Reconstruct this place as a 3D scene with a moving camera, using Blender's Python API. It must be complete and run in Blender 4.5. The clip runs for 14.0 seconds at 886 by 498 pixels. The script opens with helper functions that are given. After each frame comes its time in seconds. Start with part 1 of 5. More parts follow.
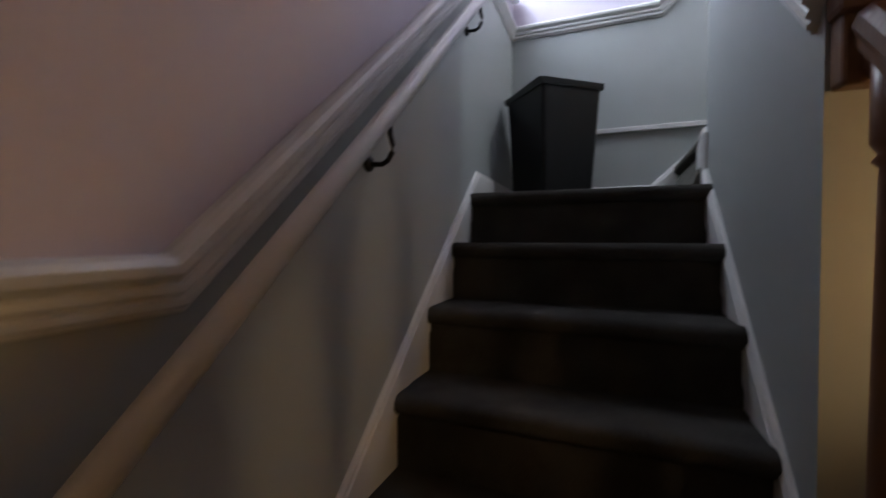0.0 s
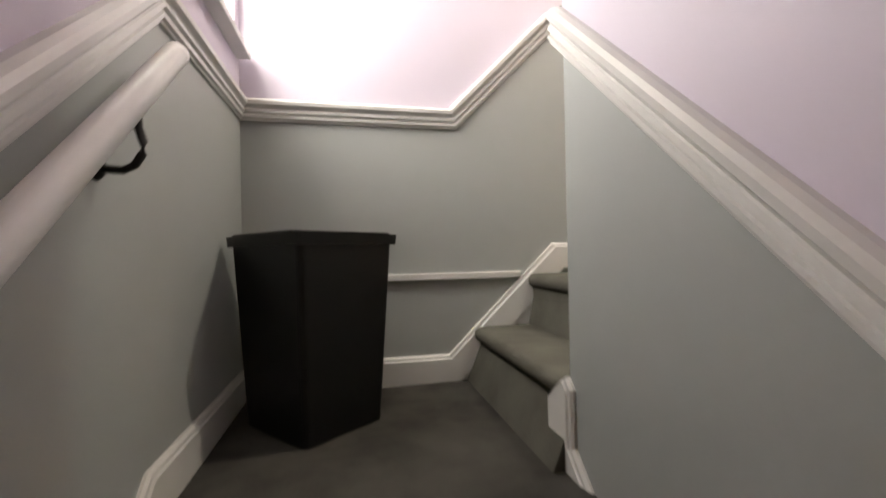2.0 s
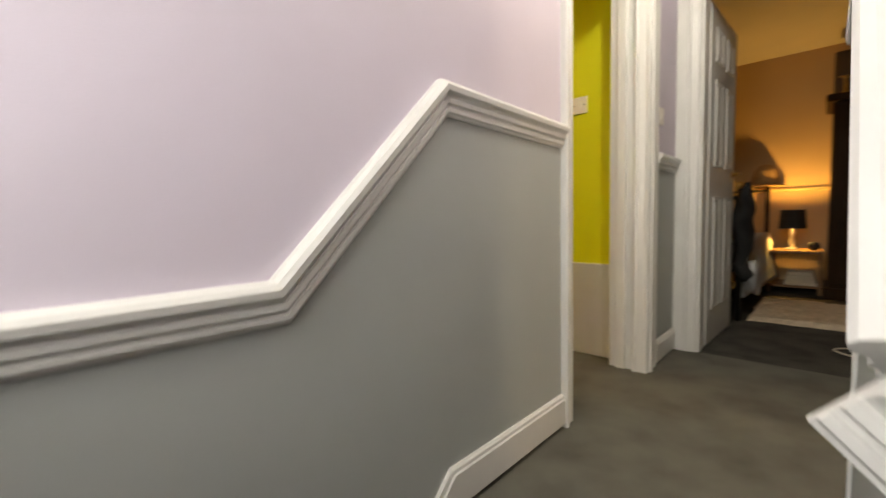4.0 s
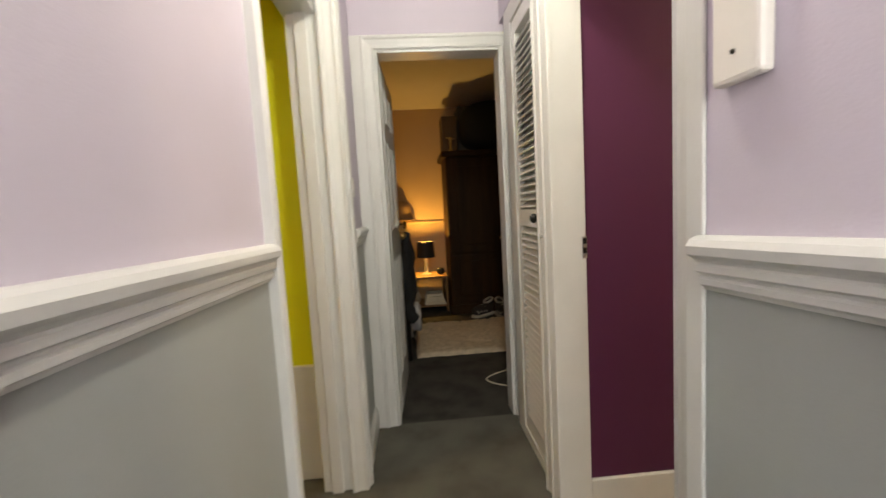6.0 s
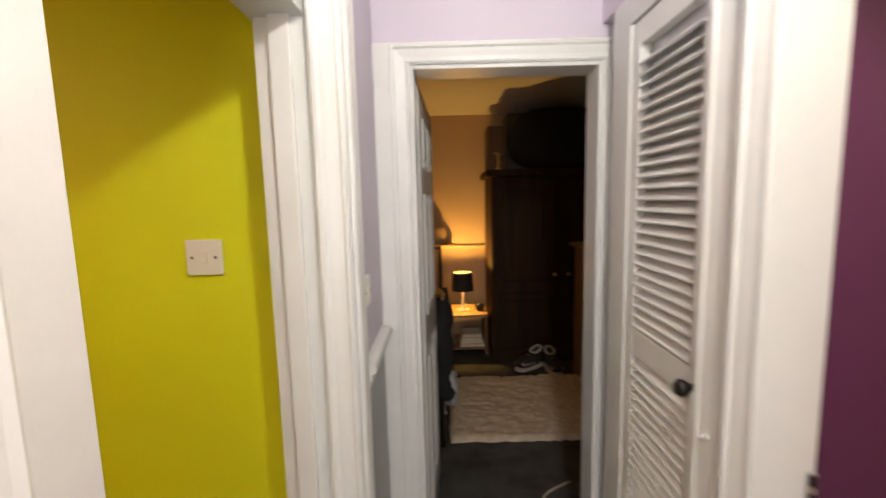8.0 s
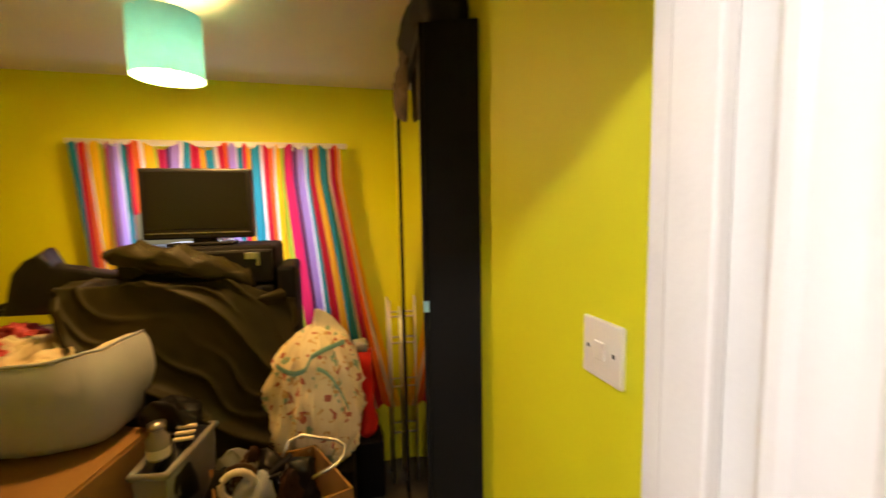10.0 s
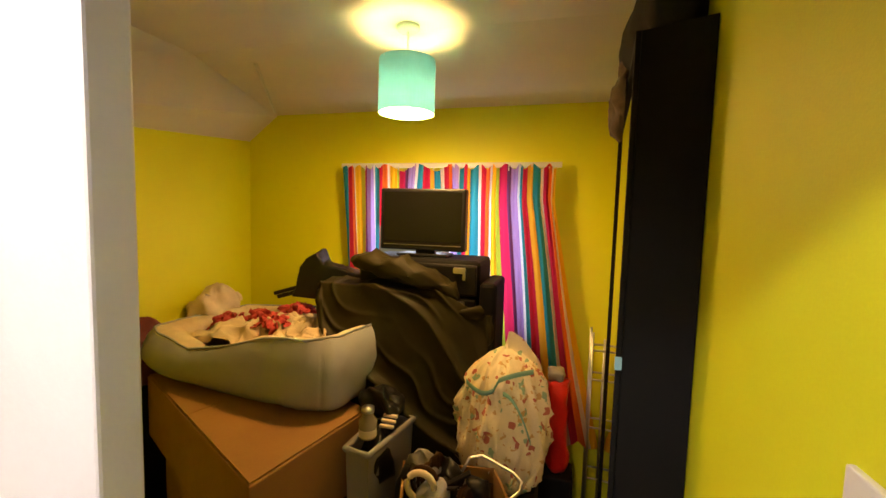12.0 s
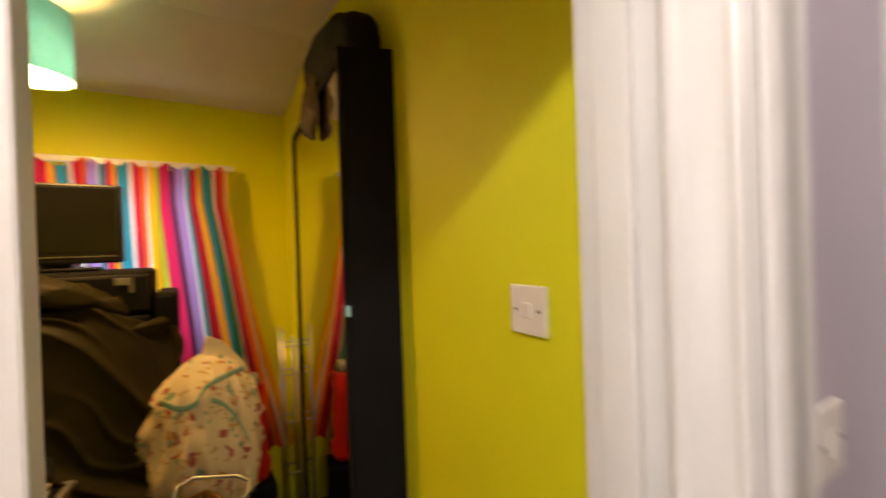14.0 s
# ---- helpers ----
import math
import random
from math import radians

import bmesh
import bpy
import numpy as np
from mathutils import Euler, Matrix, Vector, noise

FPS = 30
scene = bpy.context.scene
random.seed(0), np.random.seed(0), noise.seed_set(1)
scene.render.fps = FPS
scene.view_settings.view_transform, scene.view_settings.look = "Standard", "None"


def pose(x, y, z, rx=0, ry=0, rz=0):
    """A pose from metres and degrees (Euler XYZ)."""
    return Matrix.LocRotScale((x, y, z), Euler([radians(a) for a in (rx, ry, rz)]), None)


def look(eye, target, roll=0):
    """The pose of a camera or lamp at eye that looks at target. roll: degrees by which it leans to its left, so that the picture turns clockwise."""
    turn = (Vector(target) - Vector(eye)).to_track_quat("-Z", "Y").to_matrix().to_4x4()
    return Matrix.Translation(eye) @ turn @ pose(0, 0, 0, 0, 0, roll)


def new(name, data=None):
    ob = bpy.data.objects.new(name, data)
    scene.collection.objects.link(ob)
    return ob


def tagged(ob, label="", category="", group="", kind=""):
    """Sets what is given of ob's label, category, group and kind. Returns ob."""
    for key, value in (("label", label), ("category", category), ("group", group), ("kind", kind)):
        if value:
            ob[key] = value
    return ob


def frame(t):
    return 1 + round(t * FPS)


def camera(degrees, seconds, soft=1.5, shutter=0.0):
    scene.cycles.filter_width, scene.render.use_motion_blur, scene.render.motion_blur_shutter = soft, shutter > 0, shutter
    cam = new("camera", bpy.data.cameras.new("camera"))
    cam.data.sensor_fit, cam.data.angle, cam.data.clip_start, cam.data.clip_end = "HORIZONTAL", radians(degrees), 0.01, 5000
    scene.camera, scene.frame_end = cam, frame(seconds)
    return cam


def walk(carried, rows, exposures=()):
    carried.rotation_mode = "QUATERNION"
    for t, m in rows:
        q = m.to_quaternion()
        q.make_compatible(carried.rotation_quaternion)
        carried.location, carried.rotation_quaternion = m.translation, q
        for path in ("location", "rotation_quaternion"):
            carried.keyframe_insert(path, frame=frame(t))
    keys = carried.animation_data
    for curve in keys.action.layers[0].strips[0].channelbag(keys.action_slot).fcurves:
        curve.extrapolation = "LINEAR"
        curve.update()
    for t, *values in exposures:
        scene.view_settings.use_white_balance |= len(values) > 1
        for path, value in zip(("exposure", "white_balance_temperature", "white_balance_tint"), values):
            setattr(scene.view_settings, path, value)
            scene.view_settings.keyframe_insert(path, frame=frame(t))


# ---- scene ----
cam = camera(93.5, 14.0, shutter=0.5)

PATH = [
    (0, (-0.164, -2.465, -0.616), (-0.897, -0.604, -0.645), 0.3),
    (0.5, (-0.285, -2.32, -0.475), (-0.5, -0.331, -0.503), -0.4),
    (1, (-0.341, -2.132, -0.306), (-0.139, -0.142, -0.32), -0.8),
    (1.5, (-0.317, -1.839, -0.116), (0.116, 0.114, -0.113), -0.5),
    (2, (-0.318, -1.599, 0.093), (0.109, 0.355, 0.109), -1.1),
    (2.2, (-0.329, -1.513, 0.169), (0.13, 0.434, 0.19), -1.3),
    (4.3, (-0.219, -0.6, 0.832), (1.425, 0.528, 0.665), -1.2),
    (4.5, (-0.193, -0.561, 0.885), (1.552, 0.399, 0.704), -1.3),
    (5, (-0.079, -0.479, 1.004), (1.832, 0.076, 0.799), -1.8),
    (5.5, (0.002, -0.42, 1.1), (1.982, -0.22, 0.9), -2.7),
    (6, (0.197, -0.313, 1.114), (2.183, -0.451, 0.931), -3.2),
    (6.5, (0.404, -0.292, 1.136), (2.361, -0.665, 0.96), -3.1),
    (7, (0.582, -0.307, 1.265), (2.528, -0.718, 1.059), -2.4),
    (7.5, (0.76, -0.301, 1.334), (2.73, -0.578, 1.129), -1.3),
    (8, (0.917, -0.281, 1.474), (2.904, -0.269, 1.241), -1.4),
    (8.5, (1.102, -0.289, 1.489), (2.998, 0.297, 1.239), -2.9),
    (9, (1.331, -0.275, 1.513), (2.924, 0.905, 1.241), -1.8),
    (9.2, (1.400, -0.265, 1.520), (2.777, 1.146, 1.250), -1.6),
    (11.3, (1.642, -0.097, 1.606), (1.245, 1.856, 1.437), 0.9),
    (11.5, (1.648, -0.106, 1.609), (1.186, 1.833, 1.444), 1.1),
    (12, (1.656, -0.118, 1.618), (1.132, 1.806, 1.463), 1.6),
    (12.5, (1.645, -0.112, 1.603), (1.245, 1.844, 1.489), 1.9),
    (13, (1.554, -0.121, 1.577), (1.474, 1.877, 1.521), 1.4),
    (13.5, (1.466, -0.149, 1.524), (1.948, 1.792, 1.533), -0.5),
    (14, (1.418, -0.233, 1.465), (2.482, 1.46, 1.454), -1.9),
]
walk(cam, [(t, look(eye, goal, roll)) for t, eye, goal, roll in PATH],
     [(0, 0.36, 5600, 4), (0.5, 0.43, 7000, 9), (1, 0.48, 6800, 8), (1.5, 0.45, 7300, 6), (2.2, 0.66, 7700, 5), (4.3, -0.33, 7600, 2), (5, -0.42, 7600, 1), (6, -0.34, 7300, 1), (7.5, -0.18, 6900, 6), (8, -0.14, 6900, 7), (9, 0.04, 7000, 12), (11.3, 0.16, 6900, 13), (13.5, 0.0, 7100, 14), (14, -0.20, 7300, 15)])

# ---- world and lights ----
world = bpy.data.worlds.new("sky")
scene.world = world
world.use_nodes = True
_sky = world.node_tree.nodes.new("ShaderNodeTexSky")
_sky.sky_type, _sky.sun_disc = "NISHITA", False
_sky.sun_elevation, _sky.sun_rotation = radians(14), radians(200)
world.node_tree.links.new(_sky.outputs[0], world.node_tree.nodes["Background"].inputs[0])
world.node_tree.nodes["Background"].inputs[1].default_value = 0.10


def lamp(name, kind, at, watts, colour, size=0.05, target=None, size_y=None):
    d = bpy.data.lights.new(name, kind)
    d.energy, d.color = watts, colour
    if kind == "POINT":
        d.shadow_soft_size = size
    if kind == "AREA":
        d.shape, d.size, d.size_y = "RECTANGLE", size, size_y
    o = new(name, d)
    o.matrix_world = look(at, target) if target else pose(*at)
    return o


lamp("landing_light", "POINT", (1.04, -0.53, 2.17), 36, (1.0, 0.98, 0.93), 0.045)
lamp("green_room_light", "POINT", (1.02, 1.57, 2.09), 54, (1.0, 0.54, 0.17), 0.075)
lamp("bedside_light", "POINT", (4.90, -0.44, 0.735), 38, (1.0, 0.54, 0.12), 0.03)
lamp("hall_light", "POINT", (0.72, -2.02, -0.66), 4.6, (1.0, 0.60, 0.26), 0.03)
lamp("bathroom_light", "POINT", (1.25, -2.55, 2.25), 42, (1.0, 0.88, 0.74), 0.10)
lamp("stair_window_light", "AREA", (-0.76, -0.40, 1.42), 18, (0.95, 0.95, 1.0), 0.6, (1, -0.40, 1.0), 1.0)
lamp("green_window_light", "AREA", (1.0, 2.42, 1.40), 12, (0.75, 0.82, 1.0), 1.0, (1.0, 0, 1.3), 0.85)


# ---- materials ----
def mat(name, colour, rough=0.6, vary=0.12, scale=6.0, grain=120.0, bump=0.15, metal=0.0, dark=None, island=0.0, spec=0.5, fine=0.35):
    """Paint, cloth, wood...: a base colour that drifts at two scales, with fine relief."""
    m = bpy.data.materials.new(name)
    m.use_nodes = True
    t = m.node_tree
    b = t.nodes["Principled BSDF"]
    b.inputs["Roughness"].default_value, b.inputs["Metallic"].default_value = rough, metal
    b.inputs["Specular IOR Level"].default_value = spec
    tc = t.nodes.new("ShaderNodeTexCoord")
    geo = t.nodes.new("ShaderNodeNewGeometry")
    n1, n2 = t.nodes.new("ShaderNodeTexNoise"), t.nodes.new("ShaderNodeTexNoise")
    n1.inputs["Scale"].default_value, n2.inputs["Scale"].default_value = scale, grain
    n1.inputs["Detail"].default_value, n2.inputs["Detail"].default_value = 5, 3
    mixv = t.nodes.new("ShaderNodeMath")
    mixv.operation = "MULTIPLY_ADD"
    mixv.inputs[1].default_value = fine
    for n in (n1, n2):
        t.links.new(geo.outputs["Position"], n.inputs["Vector"])
    t.links.new(n2.outputs["Fac"], mixv.inputs[0])
    t.links.new(n1.outputs["Fac"], mixv.inputs[2])
    ramp = t.nodes.new("ShaderNodeValToRGB")
    ramp.color_ramp.elements[0].position, ramp.color_ramp.elements[1].position = 0.40, 0.95
    lo = dark or [c * (1 - vary) for c in colour]
    hi = [min(1, c * (1 + vary * 0.6)) for c in colour] if not dark else colour
    ramp.color_ramp.elements[0].color, ramp.color_ramp.elements[1].color = (*lo, 1), (*hi, 1)
    t.links.new(mixv.outputs[0], ramp.inputs[0])
    t.links.new(ramp.outputs[0], b.inputs["Base Color"])
    bp = t.nodes.new("ShaderNodeBump")
    bp.inputs["Strength"].default_value, bp.inputs["Distance"].default_value = bump, 0.004
    t.links.new(n2.outputs["Fac"], bp.inputs["Height"])
    t.links.new(bp.outputs[0], b.inputs["Normal"])
    return m


def wood(name, colour, dark, rough=0.35, stretch=(1, 1, 0.08), scale=14):
    """Wood with grain drawn out along one axis."""
    m = mat(name, colour, rough, dark=dark)
    t = m.node_tree
    mp = t.nodes.new("ShaderNodeMapping")
    mp.inputs["Scale"].default_value = stretch
    geo = [n for n in t.nodes if n.type == "NEW_GEOMETRY"][0]
    t.links.new(geo.outputs["Position"], mp.inputs["Vector"])
    for n in t.nodes:
        if n.type == "TEX_NOISE":
            t.links.new(mp.outputs[0], n.inputs["Vector"])
            n.inputs["Scale"].default_value = scale if n.inputs["Scale"].default_value < 50 else scale * 9
    return m


def glow(name, colour, strength, base=(0.9, 0.9, 0.9)):
    m = bpy.data.materials.new(name)
    m.use_nodes = True
    b = m.node_tree.nodes["Principled BSDF"]
    b.inputs["Base Color"].default_value = (*base, 1)
    b.inputs["Emission Color"].default_value = (*colour, 1)
    b.inputs["Emission Strength"].default_value = strength
    return m


def cloth(name, colour, through_share=0.4, inner=None):
    """Thin cloth that lets light through."""
    m = mat(name, colour, 0.85, 0.10, 18, 350, 0.25)
    t = m.node_tree
    b = t.nodes["Principled BSDF"]
    tr = t.nodes.new("ShaderNodeBsdfTranslucent")
    tr.inputs[0].default_value = (*(inner or colour), 1)
    mx = t.nodes.new("ShaderNodeMixShader")
    mx.inputs[0].default_value = through_share
    t.links.new(b.outputs[0], mx.inputs[1])
    t.links.new(tr.outputs[0], mx.inputs[2])
    t.links.new(mx.outputs[0], t.nodes["Material Output"].inputs[0])
    return m


LILAC = mat("lilac_paint", (0.575, 0.520, 0.605), 0.55, 0.05, 2.5, 260, 0.10)
GREY = mat("grey_paint", (0.36, 0.38, 0.368), 0.5, 0.05, 2.5, 260, 0.10)
WHITE = mat("white_gloss_paint", (0.66, 0.655, 0.635), 0.36, 0.05, 9, 180, 0.07)
CEIL = mat("ceiling_paint", (0.72, 0.67, 0.62), 0.9, 0.05, 3, 200, 0.12)
LIME = mat("lime_paint", (0.72, 0.73, 0.022), 0.55, 0.06, 2.5, 200, 0.14)
PURPLE = mat("purple_paint", (0.080, 0.008, 0.050), 0.75, 0.08, 2.0, 220, 0.08)
TAN = mat("tan_paint", (0.52, 0.36, 0.20), 0.7, 0.06, 2.5, 220, 0.1)
CARPET = mat("charcoal_carpet", (0.145, 0.139, 0.118), 0.97, dark=(0.066, 0.063, 0.054), scale=5, grain=420, bump=0.9, spec=0.1, fine=0.6)
HALLWALL = mat("hall_paint", (0.60, 0.43, 0.22), 0.7, 0.06)
BEIGE = mat("beige_paint", (0.62, 0.50, 0.40), 0.7, 0.06)
BLACK = mat("black_plastic", (0.007, 0.007, 0.007), 0.42, 0.2, 8, 300, 0.06, spec=0.3)
BLACKWOOD = mat("black_ash_board", (0.007, 0.007, 0.008), 0.7, 0.2, 8, 300, 0.1, spec=0.15)
IRON = mat("black_iron", (0.02, 0.018, 0.016), 0.45, 0.2, 20, 200, 0.1, metal=0.6)
CHROME = mat("chrome", (0.55, 0.55, 0.55), 0.30, 0.05, metal=1.0)
BRASS = mat("brass", (0.65, 0.45, 0.18), 0.3, 0.1, metal=1.0)
BANISTER = wood("banister_wood", (0.22, 0.12, 0.07), (0.10, 0.05, 0.03))
DARKWOOD = wood("dark_wardrobe_wood", (0.050, 0.023, 0.008), (0.016, 0.007, 0.003), 0.6)
MIDWOOD = wood("bedside_wood", (0.30, 0.17, 0.07), (0.16, 0.08, 0.03), 0.5)
CARD = mat("brown_cardboard", (0.27, 0.135, 0.036), 0.85, 0.18, 4, 160, 0.1)
TILE = mat("cream_wall_tile", (0.58, 0.47, 0.34), 0.25, 0.08, 5, 60, 0.03)
BORDER = mat("tile_border", (0.28, 0.20, 0.13), 0.3, dark=(0.10, 0.08, 0.06), scale=40)
BATHW = mat("bath_acrylic", (0.82, 0.80, 0.76), 0.2, 0.03)
SWITCH = mat("switch_plastic", (0.82, 0.78, 0.72), 0.35, 0.03)
SHAG = mat("cream_shag", (0.62, 0.52, 0.38), 0.95, 0.25, 25, 160, 1.0, spec=0.1)
OLIVE = mat("olive_quilted_cloth", (0.026, 0.022, 0.006), 0.55, 0.25, 6, 220, 0.15, spec=0.14)
FLEECE = mat("cream_fleece", (0.68, 0.57, 0.39), 0.95, 0.12, 20, 260, 0.8, spec=0.1)
SUEDE = mat("grey_beige_cloth", (0.36, 0.38, 0.42), 0.9, 0.08, 8, 300, 0.4, spec=0.2)
REDFABRIC = mat("red_tartan_cloth", (0.60, 0.10, 0.09), 0.9, dark=(0.32, 0.012, 0.02), scale=38, grain=200)
REDBAG = mat("red_plastic_bag", (0.62, 0.015, 0.012), 0.28, 0.15, 10, 80, 0.4)
GREYTUB = mat("grey_plastic_tub", (0.25, 0.245, 0.23), 0.4, 0.08)
BLANKET = mat("pale_bedding", (0.55, 0.56, 0.58), 0.9, 0.1)
CREAM = mat("cream_paper", (0.70, 0.63, 0.50), 0.8, 0.1)
SHADE_BLACK = mat("black_lampshade", (0.015, 0.012, 0.01), 0.8, 0.2)
BULB = glow("lit_bulb", (1.0, 0.78, 0.45), 14)
MIRROR = bpy.data.materials.new("mirror_glass")
MIRROR.use_nodes = True
for _k, _v in (("Base Color", (0.86, 0.88, 0.86, 1)), ("Metallic", 1.0), ("Roughness", 0.02)):
    MIRROR.node_tree.nodes["Principled BSDF"].inputs[_k].default_value = _v
GLASS = bpy.data.materials.new("frosted_glass")
GLASS.use_nodes = True
for _k, _v in (("Base Color", (0.9, 0.94, 1, 1)), ("Transmission Weight", 1.0), ("Roughness", 0.35)):
    GLASS.node_tree.nodes["Principled BSDF"].inputs[_k].default_value = _v
# darker copy of the charcoal carpet: the lower flight's shade put into its colour
SHADECARPET = mat("shaded_carpet", (0.080, 0.076, 0.068), 0.98, dark=(0.024, 0.023, 0.021), scale=6, grain=420, bump=0.9, spec=0.05, fine=0.6)
DARKWOOD.node_tree.nodes["Principled BSDF"].inputs["Specular IOR Level"].default_value = 0.12
TEAL = cloth("turquoise_shade_cloth", (0.20, 0.56, 0.60), 0.22, (0.32, 0.60, 0.80))
SHOWER = cloth("white_curtain_cloth", (0.84, 0.81, 0.78), 0.3)
PLUM = cloth("plum_curtain_band", (0.035, 0.006, 0.02), 0.1)


def striped(name):
    """Curtain cloth with bright vertical stripes across its width."""
    m = cloth(name, (0.5, 0.5, 0.5), 0.62)
    t = m.node_tree
    uv = t.nodes.new("ShaderNodeUVMap")
    uv.uv_map = "width"
    sep = t.nodes.new("ShaderNodeSeparateXYZ")
    fr = t.nodes.new("ShaderNodeMath")
    fr.operation = "FRACT"
    ramp = t.nodes.new("ShaderNodeValToRGB")
    ramp.color_ramp.interpolation = "CONSTANT"
    cols = [(0.02, 0.26, 0.33), (0.80, 0.62, 0.55), (0.60, 0.02, 0.05), (0.85, 0.18, 0.03), (0.80, 0.70, 0.60), (0.86, 0.50, 0.02), (0.45, 0.55, 0.05),
            (0.55, 0.02, 0.08), (0.14, 0.04, 0.12), (0.40, 0.25, 0.58), (0.80, 0.72, 0.68), (0.03, 0.32, 0.40), (0.62, 0.02, 0.06), (0.88, 0.42, 0.03)]
    wide = [1.2, 0.5, 1.0, 0.9, 0.5, 1.5, 0.6, 1.2, 0.7, 1.4, 0.5, 0.9, 1.2, 0.9]
    e, at = ramp.color_ramp.elements, 0.0
    for i, (c, w) in enumerate(zip(cols, wide)):
        el = e[i] if i < 2 else e.new(0.999)
        el.position, el.color = at / sum(wide), (*c, 1)
        at += w
    t.links.new(uv.outputs[0], sep.inputs[0])
    t.links.new(sep.outputs[0], fr.inputs[0])
    t.links.new(fr.outputs[0], ramp.inputs[0])
    for n in t.nodes:
        if n.type == "BSDF_PRINCIPLED":
            t.links.new(ramp.outputs[0], n.inputs["Base Color"])
        if n.type == "BSDF_TRANSLUCENT":
            t.links.new(ramp.outputs[0], n.inputs[0])
    return m


STRIPES = striped("striped_curtain_cloth")


def floral(name):
    m = mat(name, (0.74, 0.63, 0.40), 0.4, 0.1, 8, 90, 0.3)
    t = m.node_tree
    b = t.nodes["Principled BSDF"]
    base = b.inputs["Base Color"].links[0].from_socket
    geo = [n for n in t.nodes if n.type == "NEW_GEOMETRY"][0]
    for k, (sc, cut, c) in enumerate(((17, 0.24, (0.42, 0.11, 0.07)), (13, 0.20, (0.26, 0.38, 0.24)), (21, 0.25, (0.55, 0.33, 0.12)))):
        v = t.nodes.new("ShaderNodeTexVoronoi")
        v.inputs["Scale"].default_value = sc
        off = t.nodes.new("ShaderNodeVectorMath")
        off.operation = "MULTIPLY_ADD"
        off.inputs[1].default_value = (0.10, 0.10, 0.10)
        wob = t.nodes.new("ShaderNodeTexNoise")
        wob.inputs["Scale"].default_value = 16 + 9 * k
        t.links.new(geo.outputs["Position"], wob.inputs["Vector"])
        t.links.new(wob.outputs["Color"], off.inputs[0])
        lt = t.nodes.new("ShaderNodeMath")
        lt.operation, lt.inputs[1].default_value = "LESS_THAN", cut
        mx = t.nodes.new("ShaderNodeMix")
        mx.data_type = "RGBA"
        mx.inputs[7].default_value = (*c, 1)
        t.links.new(geo.outputs["Position"], off.inputs[2])
        t.links.new(off.outputs[0], v.inputs["Vector"])
        t.links.new(v.outputs["Distance"], lt.inputs[0])
        t.links.new(lt.outputs[0], mx.inputs[0])
        t.links.new(base, mx.inputs[6])
        base = mx.outputs[2]
    t.links.new(base, b.inputs["Base Color"])
    return m


FLORAL = floral("floral_bag_plastic")


# ---- building helpers ----
def box(bm, lo, hi, bevel=0.0, segs=2, turn=None):
    c = [(a + b) / 2 for a, b in zip(lo, hi)]
    s = [abs(b - a) for a, b in zip(lo, hi)]
    m = Matrix.Translation(c) @ (turn or Matrix()) @ Matrix.Diagonal((*s, 1))
    vs = bmesh.ops.create_cube(bm, size=1, matrix=m)["verts"]
    if bevel:
        es = list({e for v in vs for e in v.link_edges})
        bmesh.ops.bevel(bm, geom=es, offset=bevel, segments=segs, profile=0.5, affect="EDGES")
    return bm


def boxes(*items, bevel=0.0):
    bm = bmesh.new()
    for lo, hi in items:
        box(bm, lo, hi, bevel)
    return bm


def lathe(bm, profile, at=(0, 0, 0), n=20, axis="z", caps=True):
    """A turned shape: (radius, height) pairs about an axis."""
    rings = []
    for r, h in profile:
        ring = []
        for i in range(n):
            a = 2 * math.pi * i / n
            p = (r * math.cos(a), r * math.sin(a), h)
            p = {"z": p, "x": (p[2], p[0], p[1]), "y": (p[0], p[2], p[1])}[axis]
            ring.append(bm.verts.new([q + o for q, o in zip(p, at)]))
        rings.append(ring)
    for a, b in zip(rings, rings[1:]):
        for i in range(n):
            bm.faces.new((a[i], a[(i + 1) % n], b[(i + 1) % n], b[i]))
    for ring in (rings[0], rings[-1]):
        if caps and max((v.co - ring[0].co).length for v in ring) > 1e-5:
            bm.faces.new(ring)
    bmesh.ops.recalc_face_normals(bm, faces=bm.faces)
    return bm


def tube(bm, pts, r, n=10):
    """A round bar along points."""
    pts = [Vector(p) for p in pts]
    rings = []
    for i, p in enumerate(pts):
        d = (pts[min(i + 1, len(pts) - 1)] - pts[max(i - 1, 0)]).normalized()
        up = Vector((0, 0, 1)) if abs(d.z) < 0.95 else Vector((1, 0, 0))
        u = d.cross(up).normalized()
        w = u.cross(d)
        rings.append([bm.verts.new(p + r * (math.cos(2 * math.pi * k / n) * u + math.sin(2 * math.pi * k / n) * w)) for k in range(n)])
    for a, b in zip(rings, rings[1:]):
        for k in range(n):
            bm.faces.new((a[k], a[(k + 1) % n], b[(k + 1) % n], b[k]))
    bm.faces.new(rings[0]), bm.faces.new(rings[-1])
    bmesh.ops.recalc_face_normals(bm, faces=bm.faces)
    return bm


